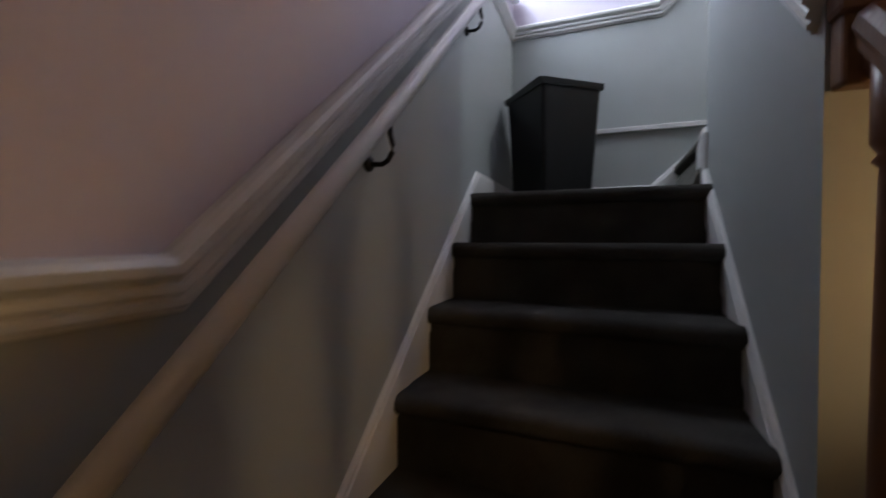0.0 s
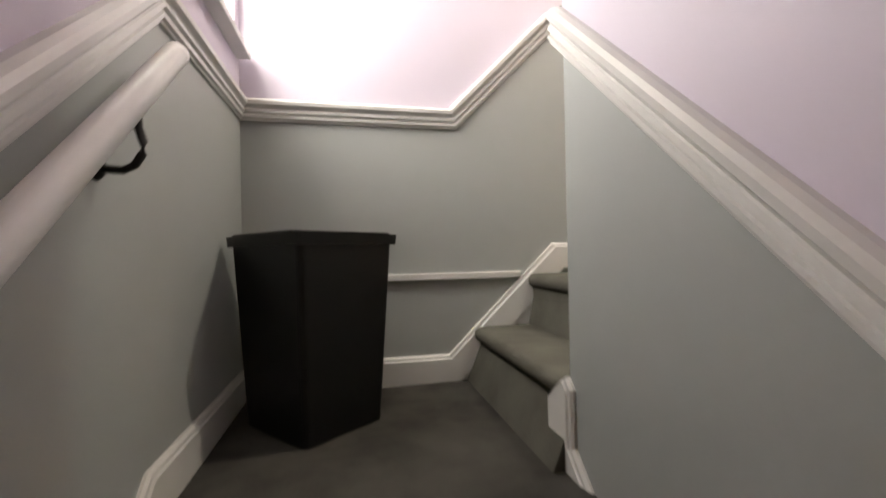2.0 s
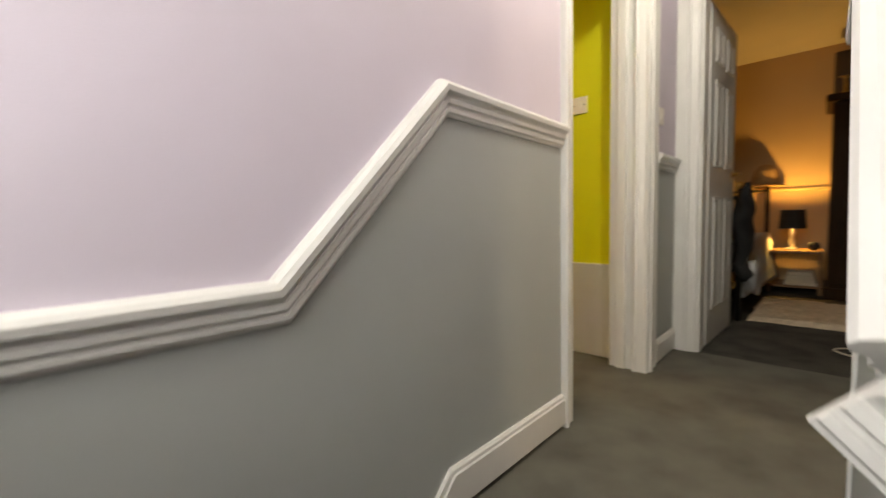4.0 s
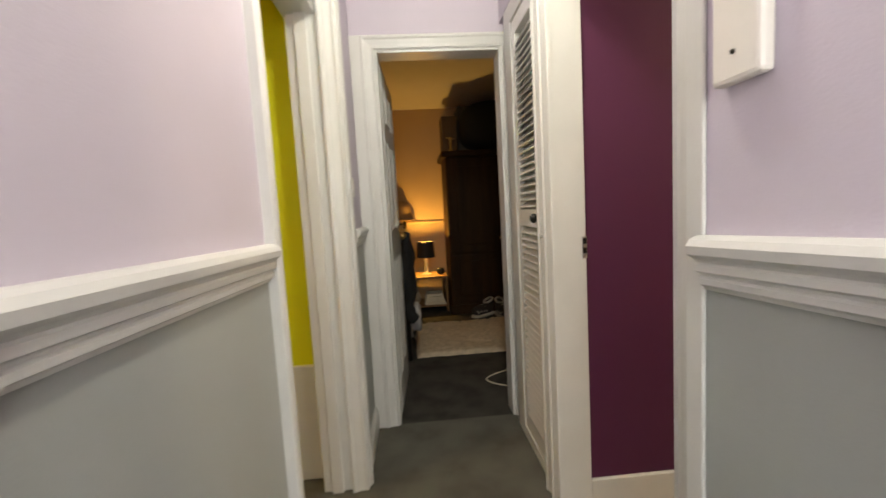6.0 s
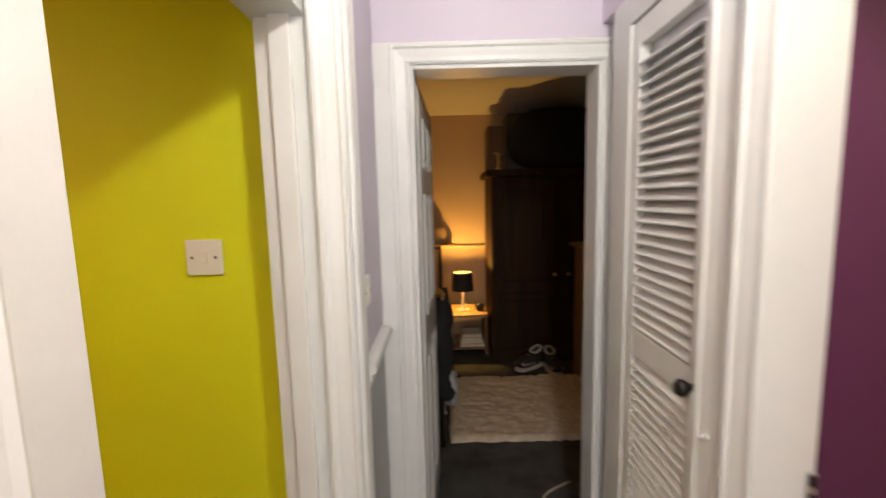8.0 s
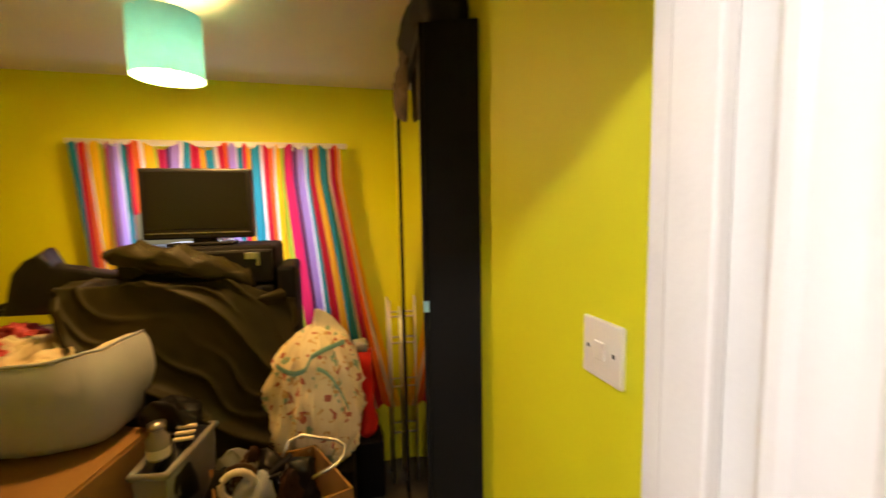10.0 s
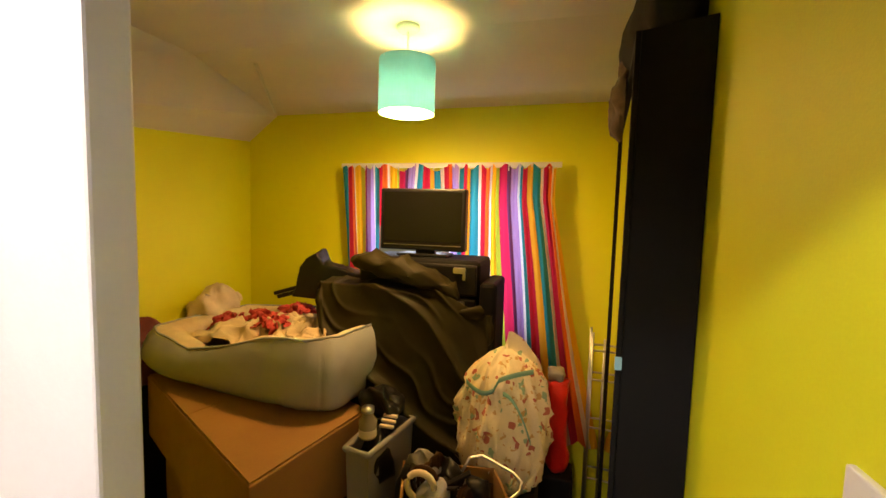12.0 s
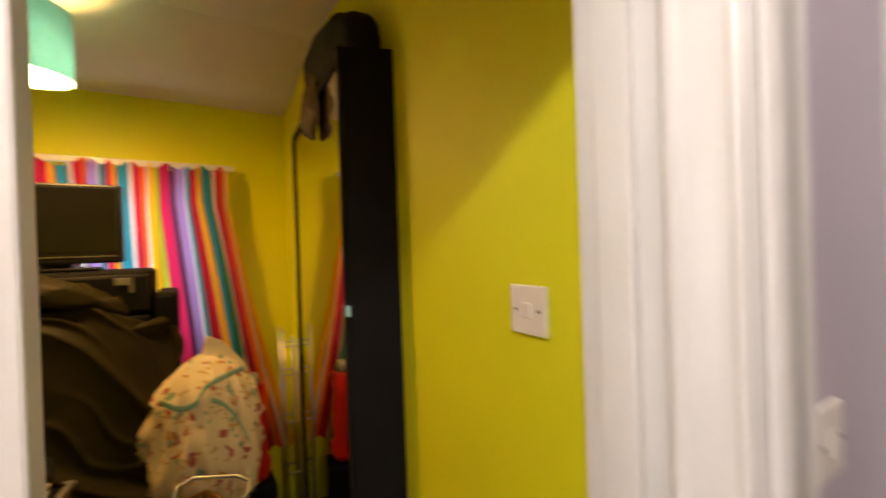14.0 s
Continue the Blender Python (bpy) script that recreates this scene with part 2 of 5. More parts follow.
def sweep(bm, path, profile, place):
    """A moulding: a profile of (across, proud) drawn along a path in a wall's plane, mitred at its bends; place(a, b, proud) gives the world point."""
    n, rings = len(path), []
    for i in range(n):
        ds = []
        if i:
            ds.append((Vector(path[i]) - Vector(path[i - 1])).normalized())
        if i < n - 1:
            ds.append((Vector(path[i + 1]) - Vector(path[i])).normalized())
        ns = [Vector((-d.y, d.x)) for d in ds]
        m = sum(ns, Vector((0, 0)))
        m = m / m.dot(ns[0])
        rings.append([bm.verts.new(place(path[i][0] + m.x * s, path[i][1] + m.y * s, d)) for s, d in profile])
    k = len(profile)
    for a, b in zip(rings, rings[1:]):
        for j in range(k):
            bm.faces.new((a[j], a[(j + 1) % k], b[(j + 1) % k], b[j]))
    bm.faces.new(rings[0]), bm.faces.new(rings[-1])
    bmesh.ops.recalc_face_normals(bm, faces=bm.faces)
    return bm


def slab(bm, pts, place, thick):
    """A flat panel from a plane outline, with thickness behind it."""
    front = [bm.verts.new(place(a, b, 0)) for a, b in pts]
    back = [bm.verts.new(place(a, b, -thick)) for a, b in pts]
    fs = [bm.faces.new(front), bm.faces.new(back)]
    for i in range(len(pts)):
        j = (i + 1) % len(pts)
        fs.append(bm.faces.new((front[i], front[j], back[j], back[i])))
    bmesh.ops.recalc_face_normals(bm, faces=bm.faces)
    return bm


def soft(bm, amount, scale, seed=0.0):
    """Crumples a shape."""
    for v in bm.verts:
        d = noise.noise_vector(v.co * scale + Vector((seed, seed, seed)))
        v.co += d * amount + noise.noise_vector(v.co * scale * 2.9) * amount * 0.38
    return bm


def pillow(bm, at, size, nx=14, power=2.6, turn=0.0, n=None):
    """A rounded stuffed block."""
    vs = bmesh.ops.create_uvsphere(bm, u_segments=nx * 2, v_segments=nx, radius=1)["verts"]
    rot = Matrix.Rotation(radians(turn), 3, "Z")
    for v in vs:
        c = Vector([math.copysign(abs(q) ** (2 / power), q) for q in v.co])
        v.co = rot @ Vector((c.x * size[0], c.y * size[1], c.z * size[2])) + Vector(at)
    return bm


def finish(name, bm, material, smooth=False):
    me = bpy.data.meshes.new(name)
    bm.to_mesh(me)
    bm.free()
    for m in (material if isinstance(material, (list, tuple)) else [material]):
        me.materials.append(m)
    if smooth:
        me.shade_smooth()
    return me


def structure(name, bm, material, label="", smooth=False, category=""):
    o = new(name, finish(name, bm, material, smooth))
    return tagged(o, label, category, kind="structure")


def thing(name, base, label, category, group=""):
    o = new(name)
    o.location = base
    o.empty_display_size = 0.05
    return tagged(o, label, category, group)


def solo(name, bm, material, label, category, group="", smooth=False):
    """A thing that is one mesh, standing at the foot of its shape."""
    cs = [v.co for v in bm.verts]
    base = Vector(((min(c.x for c in cs) + max(c.x for c in cs)) / 2, (min(c.y for c in cs) + max(c.y for c in cs)) / 2, min(c.z for c in cs)))
    for v in bm.verts:
        v.co -= base
    o = new(name, finish(name, bm, material, smooth))
    o.location = base
    return tagged(o, label, category, group)


def root_of(o):
    p = Vector()
    while o:
        p += o.location
        o = o.parent
    return p


def part(name, bm, material, parent, label="", smooth=False):
    base = root_of(parent)
    for v in bm.verts:
        v.co -= base
    o = new(name, finish(name, bm, material, smooth))
    o.parent = parent
    if label:
        o["label"] = label
    return o


def XZ(y, s=-1):
    """Places on a wall in the plane y; s: the way it faces."""
    return lambda a, b, d: (a, y + s * d, b)


def YZ(x, s=1):
    return lambda a, b, d: (x + s * d, a, b)


DADO = [(0, 0), (0, 0.016), (-0.005, 0.028), (-0.014, 0.034), (-0.026, 0.032), (-0.033, 0.022), (-0.038, 0.018), (-0.041, 0.021), (-0.050, 0.021),
        (-0.054, 0.013), (-0.058, 0.012), (-0.061, 0.016), (-0.069, 0.015), (-0.073, 0.008), (-0.078, 0.006), (-0.078, 0)]
ARCH = [(0, 0), (0, 0.012), (0.006, 0.016), (0.012, 0.012), (0.022, 0.013), (0.036, 0.017), (0.046, 0.019), (0.052, 0.025), (0.060, 0.026), (0.066, 0.021), (0.066, 0)]
SKIRT = [(0, 0), (0, 0.006), (-0.006, 0.012), (-0.014, 0.013), (-0.018, 0.017), (-0.105, 0.017), (-0.105, 0)]

LOW, TOP = -0.41, 2.42       # half landing, ceiling over stairs and landing
HALL = -1.64                 # hall floor
LX = -0.70                   # wall beside the lower flight
SX = 0.163                   # dividing wall
RY = -0.73                   # wall opposite the green room

# ---- the large structure ----
# stair wall beside the half landing and the short flight, then the landing (plane y = 0)
WAVE = [(LX, 0.655), (0.06, 0.655), (0.480, 1.076), (1.10, 1.064)]
_b = bmesh.new()
slab(_b, [(LX, HALL)] + [(1.10, HALL)] + [(a, b - 0.04) for a, b in reversed(WAVE)], XZ(0), 0.10)
structure("wall_north_lower", _b, GREY, "grey painted stair wall below the dado rail")
_b = bmesh.new()
slab(_b, [(a, b - 0.04) for a, b in WAVE] + [(1.10, TOP), (LX, TOP)], XZ(0), 0.10)
structure("wall_north", _b, LILAC, "pale lilac painted wall above the dado rail")
structure("trim_dado_north", sweep(bmesh.new(), WAVE, DADO, XZ(0)), WHITE, "white moulded dado rail that climbs with the stair")
structure("baseboard_north", sweep(bmesh.new(), [(-0.10 + LX + 0.1, LOW + 0.105), (0.048, LOW + 0.105), (0.497, 0.125), (1.10, 0.120)], SKIRT, XZ(0)), WHITE, "white skirting board that climbs with the steps")
_b = bmesh.new()
slab(_b, [(0.02, LOW), (0.048, LOW + 0.10), (0.49, 0.12), (0.49, -0.1), (0.1, LOW - 0.1)], XZ(0, -1), -0.012)
structure("trim_string_north", _b, WHITE, "white painted stair string board")
_b = boxes(((LX, -0.016, -0.014), (0.350, 0.0, 0.012)), bevel=0.003)
structure("trim_strip", _b, WHITE, "thin white horizontal moulding on the half landing wall")
# wall beside the lower flight (plane x = LX) with a window
FALL = [(-3.7, -0.66), (-2.10, -0.632), (-0.675, 0.655), (0.0, 0.655)]
_b = bmesh.new()
slab(_b, [(-3.7, HALL), (0.0, HALL)] + [(a, b - 0.04) for a, b in reversed(FALL)], YZ(LX), 0.12)
structure("wall_west_lower", _b, GREY, "grey painted wall below the dado rail beside the flight")
_b = bmesh.new()
slab(_b, [(-3.7, -0.70), (-2.10, -0.672), (-0.72, 0.574), (-0.72, TOP), (-3.7, TOP)], YZ(LX), 0.12)
slab(_b, [(-0.72, 0.574), (-0.675, 0.615), (0.0, 0.615), (0.0, 0.80), (-0.72, 0.80)], YZ(LX), 0.12)
slab(_b, [(-0.72, 1.95), (0.0, 1.95), (0.0, TOP), (-0.72, TOP)], YZ(LX), 0.12)
slab(_b, [(-0.05, 0.80), (0.0, 0.80), (0.0, 1.95), (-0.05, 1.95)], YZ(LX), 0.12)
structure("wall_west", _b, LILAC, "lilac painted stair wall with a window over the half landing")
structure("trim_dado_west", sweep(bmesh.new(), FALL, DADO, YZ(LX)), WHITE, "white moulded dado rail sloping down the flight")
structure("baseboard_west", sweep(bmesh.new(), [(-3.6, HALL + 0.12), (-2.14, HALL + 0.12), (-0.725, LOW + 0.105), (-0.0, LOW + 0.105)], SKIRT, YZ(LX)), WHITE, "white skirting board along the flight")
_b = bmesh.new()
slab(_b, [(-2.0, HALL), (-2.14, HALL + 0.1), (-0.735, LOW + 0.09), (-0.735, LOW - 0.35)], YZ(LX), -0.012)
structure("trim_string_west", _b, WHITE, "white stair string board")
_w = thing("window_1", (LX, -0.385, 0.80), "white framed window over the half landing with bright daylight", "window")
tagged(_w, kind="structure")
part("window_sill", boxes(((LX - 0.11, -0.74, 0.785), (LX + 0.045, -0.02, 0.81)), bevel=0.004), WHITE, _w)
part("window_frame", boxes(((LX - 0.10, -0.72, 0.81), (LX - 0.06, -0.67, 1.95)), ((LX - 0.10, -0.10, 0.81), (LX - 0.06, -0.05, 1.95)), ((LX - 0.10, -0.67, 0.81), (LX - 0.06, -0.10, 0.86)),
     ((LX - 0.10, -0.67, 1.90), (LX - 0.06, -0.10, 1.95)), bevel=0.004), WHITE, _w)
_p = part("pane", boxes(((LX - 0.086, -0.68, 0.85), (LX - 0.080, -0.09, 1.91))), GLASS, _w)
_p.visible_shadow = False
# dividing wall at the other side of the flight (plane x = SX)
SPD = [(-1.62, -0.20), (RY, 0.65)]
_b = bmesh.new()
slab(_b, [(-1.60, HALL), (RY, HALL), (RY, 0.63), (-1.60, -0.20)], YZ(SX, -1), 0.09)
structure("wall_divider_lower", _b, GREY, "grey painted dividing wall beside the flight")
_b = bmesh.new()
slab(_b, [(-1.60, -0.20), (RY, 0.63), (RY, TOP), (-1.60, TOP)], YZ(SX, -1), 0.09)
structure("wall_divider", _b, LILAC, "lilac painted dividing wall above the dado rail")
structure("trim_dado_divider", sweep(bmesh.new(), SPD, DADO, YZ(SX, -1)), WHITE, "white moulded dado rail sloping up the flight")
structure("baseboard_divider", sweep(bmesh.new(), [(-2.1, -1.60), (-0.755, LOW + 0.06), (-0.752, LOW + 0.19), (RY, LOW + 0.215)], SKIRT, YZ(SX, -1)), WHITE, "white skirting board along the dividing wall")
_b = bmesh.new()
slab(_b, [(-2.05, HALL), (-2.05, HALL + 0.06), (-0.74, LOW + 0.04), (-0.74, LOW - 0.35)], YZ(SX, -1), -0.012)
structure("trim_string_divider", _b, WHITE, "white stair string board")
# wall opposite the green room: short flight, landing, bathroom door
RWAVE = [(SX, 0.66), (0.483, 1.070), (0.760, 1.059)]
_b = bmesh.new()
slab(_b, [(0.235, HALL), (0.80, HALL), (0.80, 1.016), (0.483, 1.030), (0.235, 0.712)], XZ(RY, 1), 0.10)
structure("wall_south_lower", _b, GREY, "grey painted landing wall below the dado rail")
_b = bmesh.new()
slab(_b, [(0.235, 0.712), (0.483, 1.030), (0.80, 1.016), (0.80, TOP), (0.235, TOP)], XZ(RY, 1), 0.10)
slab(_b, [(0.80, 2.0), (1.55, 2.0), (1.55, TOP), (0.80, TOP)], XZ(RY, 1), 0.10)
structure("wall_south", _b, LILAC, "pale lilac landing wall above the dado rail")
structure("trim_dado_south", sweep(bmesh.new(), RWAVE, DADO, XZ(RY, 1)), WHITE, "white moulded dado rail climbing to the landing")
structure("baseboard_south", sweep(bmesh.new(), [(SX, LOW + 0.2), (0.47, 0.13), (0.80, 0.12)], SKIRT, XZ(RY, 1)), WHITE, "white skirting board")


def arch_frame(name, path, place, label, material=None, profile=ARCH):
    return structure(name, sweep(bmesh.new(), path, profile, place), material or WHITE, label)


def jambs(name, items, label):
    for lo, hi in items:
        structure(name, boxes((lo, hi), bevel=0.003), WHITE, label)


# bathroom doorway in the south wall
structure("trim_bath_door_casing", boxes(((0.760, RY, 0), (0.799, RY + 0.007, 2.04)), bevel=0.003), WHITE, "white moulded casing at the corner of the bathroom doorway")
arch_frame("trim_bath_door_near", [(0.885, 0.0), (0.885, 2.0)], XZ(-0.772, 1), "white moulded architrave of the bathroom door")
jambs("door_lining_bath", [((0.801, -0.90, 0), (0.888, -0.772, 2.0)), ((0.865, -0.90, 1.96), (1.58, RY + 0.004, 2.0)),
                           ((1.577, -0.90, 0), (1.602, -0.785, 2.0))], "white painted lining of the bathroom doorway")
# louvred cupboard bay (plane y = -0.80)
jambs("trim_cupboard", [((1.604, -0.86, 0), (1.735, -0.800, 2.02)), ((1.735, -0.86, 1.935), (2.12, -0.800, 2.02)), ((2.115, -0.86, 0), (2.235, -0.800, 2.02)), ((1.735, -0.86, 0), (2.12, -0.80, 0.05))], "white painted frame of the cupboard")
arch_frame("trim_bath_door_far", [(1.56, 2.02), (1.56, 0.0)], XZ(-0.79, 1), "white moulded architrave")
arch_frame("trim_cupboard_side", [(1.66, 2.02), (1.66, 0.0)], XZ(-0.80, 1), "white moulded architrave")
structure("wall_cupboard", boxes(((1.55, -0.90, 2.02), (2.33, -0.80, TOP)), ((1.60, -0.90, 0), (1.66, -0.87, 2.02)), ((1.74, -1.32, 0), (2.33, -1.28, TOP))), LILAC, "lilac painted wall over the cupboard")
# far wall of the landing with the bedroom door (plane x = 2.325)
structure("wall_east", boxes(((2.325, -0.06, 0), (2.42, 0.10, TOP)), ((2.325, -0.17, 1.93), (2.42, -0.06, TOP)), ((2.325, -0.81, 1.93), (2.42, -0.17, TOP)), ((2.325, -1.3, 0), (2.42, -0.81, TOP)), ((2.325, -0.17, 0), (2.42, -0.06, 1.93))), LILAC, "pale lilac wall round the bedroom door")
arch_frame("trim_bedroom_door", [(-0.805, 0.0), (-0.805, 1.908), (-0.178, 1.908), (-0.178, 0.0)], YZ(2.325, -1), "white moulded architrave of the bedroom door")
jambs("door_lining_bedroom", [((2.32, -0.19, 0), (2.44, -0.165, 1.93)), ((2.32, -0.815, 0), (2.44, -0.79, 1.93)), ((2.32, -0.79, 1.895), (2.44, -0.19, 1.93))], "white lining of the bedroom doorway")
structure("trim_bedroom_door_return", boxes(((2.303, -0.115, 0), (2.325, -0.061, 1.974)), bevel=0.003), WHITE, "white painted filler beside the bedroom architrave")
# stub wall between the green room door and the bedroom door (plane y = -0.06)
structure("wall_stub_lower", boxes(((1.87, -0.06, 0), (2.325, 0.10, 1.02))), GREY, "grey painted wall below the dado rail")
structure("wall_stub", boxes(((1.87, -0.06, 1.02), (2.325, 0.10, TOP))), LILAC, "lilac painted wall above the dado rail")
structure("trim_dado_stub", sweep(bmesh.new(), [(1.965, 1.055), (2.30, 1.055)], DADO, XZ(-0.06)), WHITE, "white moulded dado rail")
structure("baseboard_stub", sweep(bmesh.new(), [(1.965, 0.12), (2.30, 0.12)], SKIRT, XZ(-0.06)), WHITE, "white skirting board")
# green room doorway
structure("wall_green_door_head", boxes(((1.10, -0.0, 1.90), (1.87, 0.10, TOP))), LILAC, "lilac painted wall over the green room door")
jambs("door_lining_green", [((1.12, 0.0, 0), (1.17, 0.12, 1.90)), ((1.165, 0.098, 0), (1.34, 0.134, 1.88)), ((1.83, -0.075, 0), (1.87, 0.11, 1.90)), ((1.815, 0.030, 0), (1.83, 0.075, 1.87)), ((1.12, 0.0, 1.86), (1.87, 0.12, 1.90))], "white painted lining of the green room doorway")
arch_frame("trim_green_door_near", [(1.165, 0.0), (1.165, 1.90)], XZ(0), "white moulded architrave")
_b = bmesh.new()
sweep(_b, [(1.965, 0.0), (1.965, 1.96)], [(s * 1.75, d) for s, d in ARCH], XZ(-0.06))
structure("trim_green_door_far", _b, WHITE, "white moulded architrave with ridges")
_b = bmesh.new()
sweep(_b, [(-0.072, 0.0), (-0.072, 1.9)], [(-s * 1.0, d * 0.8) for s, d in ARCH], YZ(1.83, -1))
structure("trim_green_door_ridge", _b, WHITE, "white ridged moulding on the door lining")
structure("trim_green_door_top", boxes(((1.10, -0.02, 1.90), (1.97, 0.0, 1.965)), bevel=0.005), WHITE, "white architrave head")

# floors, stairs, ceilings
structure("floor", boxes(((0.40, -0.80, -0.10), (2.33, 0.12, 0.0)), ((-0.5, 0.12, -0.10), (2.33, 2.4, -0.003)), ((1.73, -0.9, -0.1), (2.33, -0.8, -0.002))), CARPET, "worn charcoal grey carpet of landing and box room")
structure("floor_bedroom", boxes(((2.33, -3.2, -0.10), (5.4, 1.6, 0.0))), SHADECARPET, "dark charcoal bedroom carpet")


def step(name, parent, prof, place, lo, hi):
    bm = bmesh.new()
    a = [bm.verts.new(place(p, q, lo)) for p, q in prof]
    b = [bm.verts.new(place(p, q, hi)) for p, q in prof]
    k = len(prof)
    for i in range(k):
        bm.faces.new((a[i], a[(i + 1) % k], b[(i + 1) % k], b[i]))
    bm.faces.new(a), bm.faces.new(b)
    bmesh.ops.recalc_face_normals(bm, faces=bm.faces)
    # upper steps keep the plain carpet, the lower flight gets the shade-darkened copy
    o = part(name, bm, CARPET if parent.name.startswith("upper") else SHADECARPET, parent, smooth=True)
    o.data.set_sharp_from_angle(angle=radians(50))
    return o


def nosing(edge, z, depth, drop, r=0.028, lean=0.0):
    """A carpeted tread and riser with a rounded front edge, seen from the side."""
    pts = [(edge + depth, z)]
    for i in range(9):
        a = radians(90 + i * 22.5)
        pts.append((edge + r + r * math.cos(a) * 1.0, z - r + r * math.sin(a)))
    pts += [(edge + r + 0.002 - lean, z - drop), (edge + depth, z - drop)]
    return pts


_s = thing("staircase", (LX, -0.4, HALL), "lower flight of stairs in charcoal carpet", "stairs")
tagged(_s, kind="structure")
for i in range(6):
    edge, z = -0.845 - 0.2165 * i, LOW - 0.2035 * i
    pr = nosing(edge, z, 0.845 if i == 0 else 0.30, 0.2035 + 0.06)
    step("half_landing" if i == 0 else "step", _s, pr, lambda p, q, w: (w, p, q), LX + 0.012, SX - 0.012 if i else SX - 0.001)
_s = thing("upper_stairs", (0.1, -0.4, LOW), "two carpeted steps from the half landing up to the landing", "stairs")
tagged(_s, kind="structure")
step("step", _s, nosing(0.150, LOW + 0.205, 0.30, 0.22, lean=0.07), lambda p, q, w: (p, w, q), RY + 0.001, -0.013)
step("step", _s, nosing(0.380, 0.0, 0.03, 0.205, lean=0.03), lambda p, q, w: (p, w, q), RY + 0.001, -0.013)
step("half_landing", _s, [(SX - 0.01, LOW), (SX - 0.01, LOW - 0.1), (0.20, LOW - 0.1), (0.20, LOW)], lambda p, q, w: (p, w, q), RY, -0.013)
structure("floor_hall", boxes(((LX, -3.7, HALL - 0.1), (1.0, 0.0, HALL))), CARPET, "dark carpet of the hall below")
structure("ceiling", boxes(((LX - 0.12, -3.7, TOP), (2.33, 0.05, TOP + 0.08)), ((2.42, -3.2, 2.33), (5.4, 1.6, 2.40))), CEIL, "white painted ceiling")
_b = bmesh.new()
slab(_b, [(0.06, 2.40), (1.62, 2.40), (2.29, 2.25), (2.29, 2.50), (0.06, 2.50)], lambda a, b, d: (-0.16 + d, a, b), -2.2)
_v = [_b.verts.new(p) for p in ((-0.38, 0.06, 1.88), (-0.38, 2.30, 2.08), (-0.155, 2.30, 2.245), (-0.155, 1.62, 2.40), (-0.155, 0.06, 2.40), (-0.38, 0.06, 2.50), (-0.38, 2.30, 2.50))]
for _f in ((0, 1, 2, 3), (0, 3, 4), (0, 4, 5), (1, 6, 2)):
    _b.faces.new([_v[k] for k in _f])
structure("ceiling_green_room", _b, CEIL, "white ceiling with sloping sides")
structure("trim_ceiling_batten", tube(bmesh.new(), [(0.13, 1.74, 2.372), (-0.14, 2.25, 2.262)], 0.012, 4), WHITE, "thin white batten on the ceiling")

# green room
structure("wall_green_north", boxes(((-0.47, 2.29, 0), (0.50, 2.39, 2.5)), ((1.52, 2.29, 0), (2.05, 2.39, 2.5)), ((0.50, 2.29, 0), (1.52, 2.39, 0.95)), ((0.50, 2.29, 1.84), (1.52, 2.39, 2.5))), LIME, "lime green painted wall with a curtained window")
structure("wall_green_east", boxes(((1.945, 0.10, 0), (2.045, 2.29, 2.5))), LIME, "lime green painted wall with light shining across it")
structure("wall_green_west", boxes(((-0.47, 0.10, 0), (-0.37, 2.29, 2.5))), LIME, "lime green painted wall")
structure("wall_green_south", boxes(((-0.37, 0.101, -0.0), (1.12, 0.115, 2.5)), ((1.12, 0.121, 1.90), (1.87, 0.13, 2.5)), ((1.87, 0.101, 0), (1.945, 0.12, 2.5))), LIME, "lime green painted wall round the door")
structure("baseboard_green", boxes(((1.925, 0.12, 0), (1.9452, 0.845, 0.50)), bevel=0.004), WHITE, "white painted board along the foot of the lime wall")
_w = thing("window_2", (1.01, 2.34, 0.95), "window behind striped curtains with dusk light", "window")
tagged(_w, kind="structure")
part("window_frame", boxes(((0.50, 2.32, 0.95), (0.55, 2.36, 1.84)), ((1.47, 2.32, 0.95), (1.52, 2.36, 1.84)), ((0.55, 2.32, 0.95), (1.47, 2.36, 1.0)), ((0.55, 2.32, 1.79), (1.47, 2.36, 1.84)), ((0.98, 2.32, 1.0), (1.03, 2.36, 1.79)), bevel=0.004), WHITE, _w)
part("window_sill", boxes(((0.47, 2.24, 0.925), (1.55, 2.35, 0.95)), bevel=0.004), WHITE, _w)

# bedroom
structure("wall_bedroom_east", boxes(((5.30, -3.2, 0), (5.40, 1.6, 2.4))), TAN, "tan painted bedroom wall in warm lamp light")
structure("wall_bedroom_sides", boxes(((2.42, 1.5, 0), (5.3, 1.6, 2.4)), ((2.42, -3.2, 0), (5.3, -3.1, 2.4)), ((2.42, -3.1, 0), (2.44, -0.82, 2.4)), ((2.42, -0.16, 0), (2.44, 1.5, 2.4)), ((2.42, -0.82, 1.93), (2.44, -0.16, 2.4))), TAN, "tan painted bedroom walls")

# bathroom
structure("wall_purple", boxes(((1.61, -1.375, 0), (1.73, -0.90, TOP))), PURPLE, "deep plum painted bathroom wall")
structure("wall_bath_tiles_lower", boxes(((2.35, -3.0, 0), (2.42, -1.32, 1.375))), TILE, "cream tiled wall over the bath")
structure("wall_bath_tiles", boxes(((2.35, -3.0, 1.44), (2.42, -1.32, TOP))), TILE, "cream tiled wall over the bath")
structure("trim_tile_border", boxes(((2.345, -3.0, 1.375), (2.42, -1.32, 1.44))), BORDER, "narrow patterned brown tile border")
structure("wall_bathroom", boxes(((0.815, -3.1, -0.1), (0.825, -0.90, TOP)), ((0.86, -3.1, -0.1), (2.42, -3.0, TOP))), BEIGE, "beige bathroom walls")
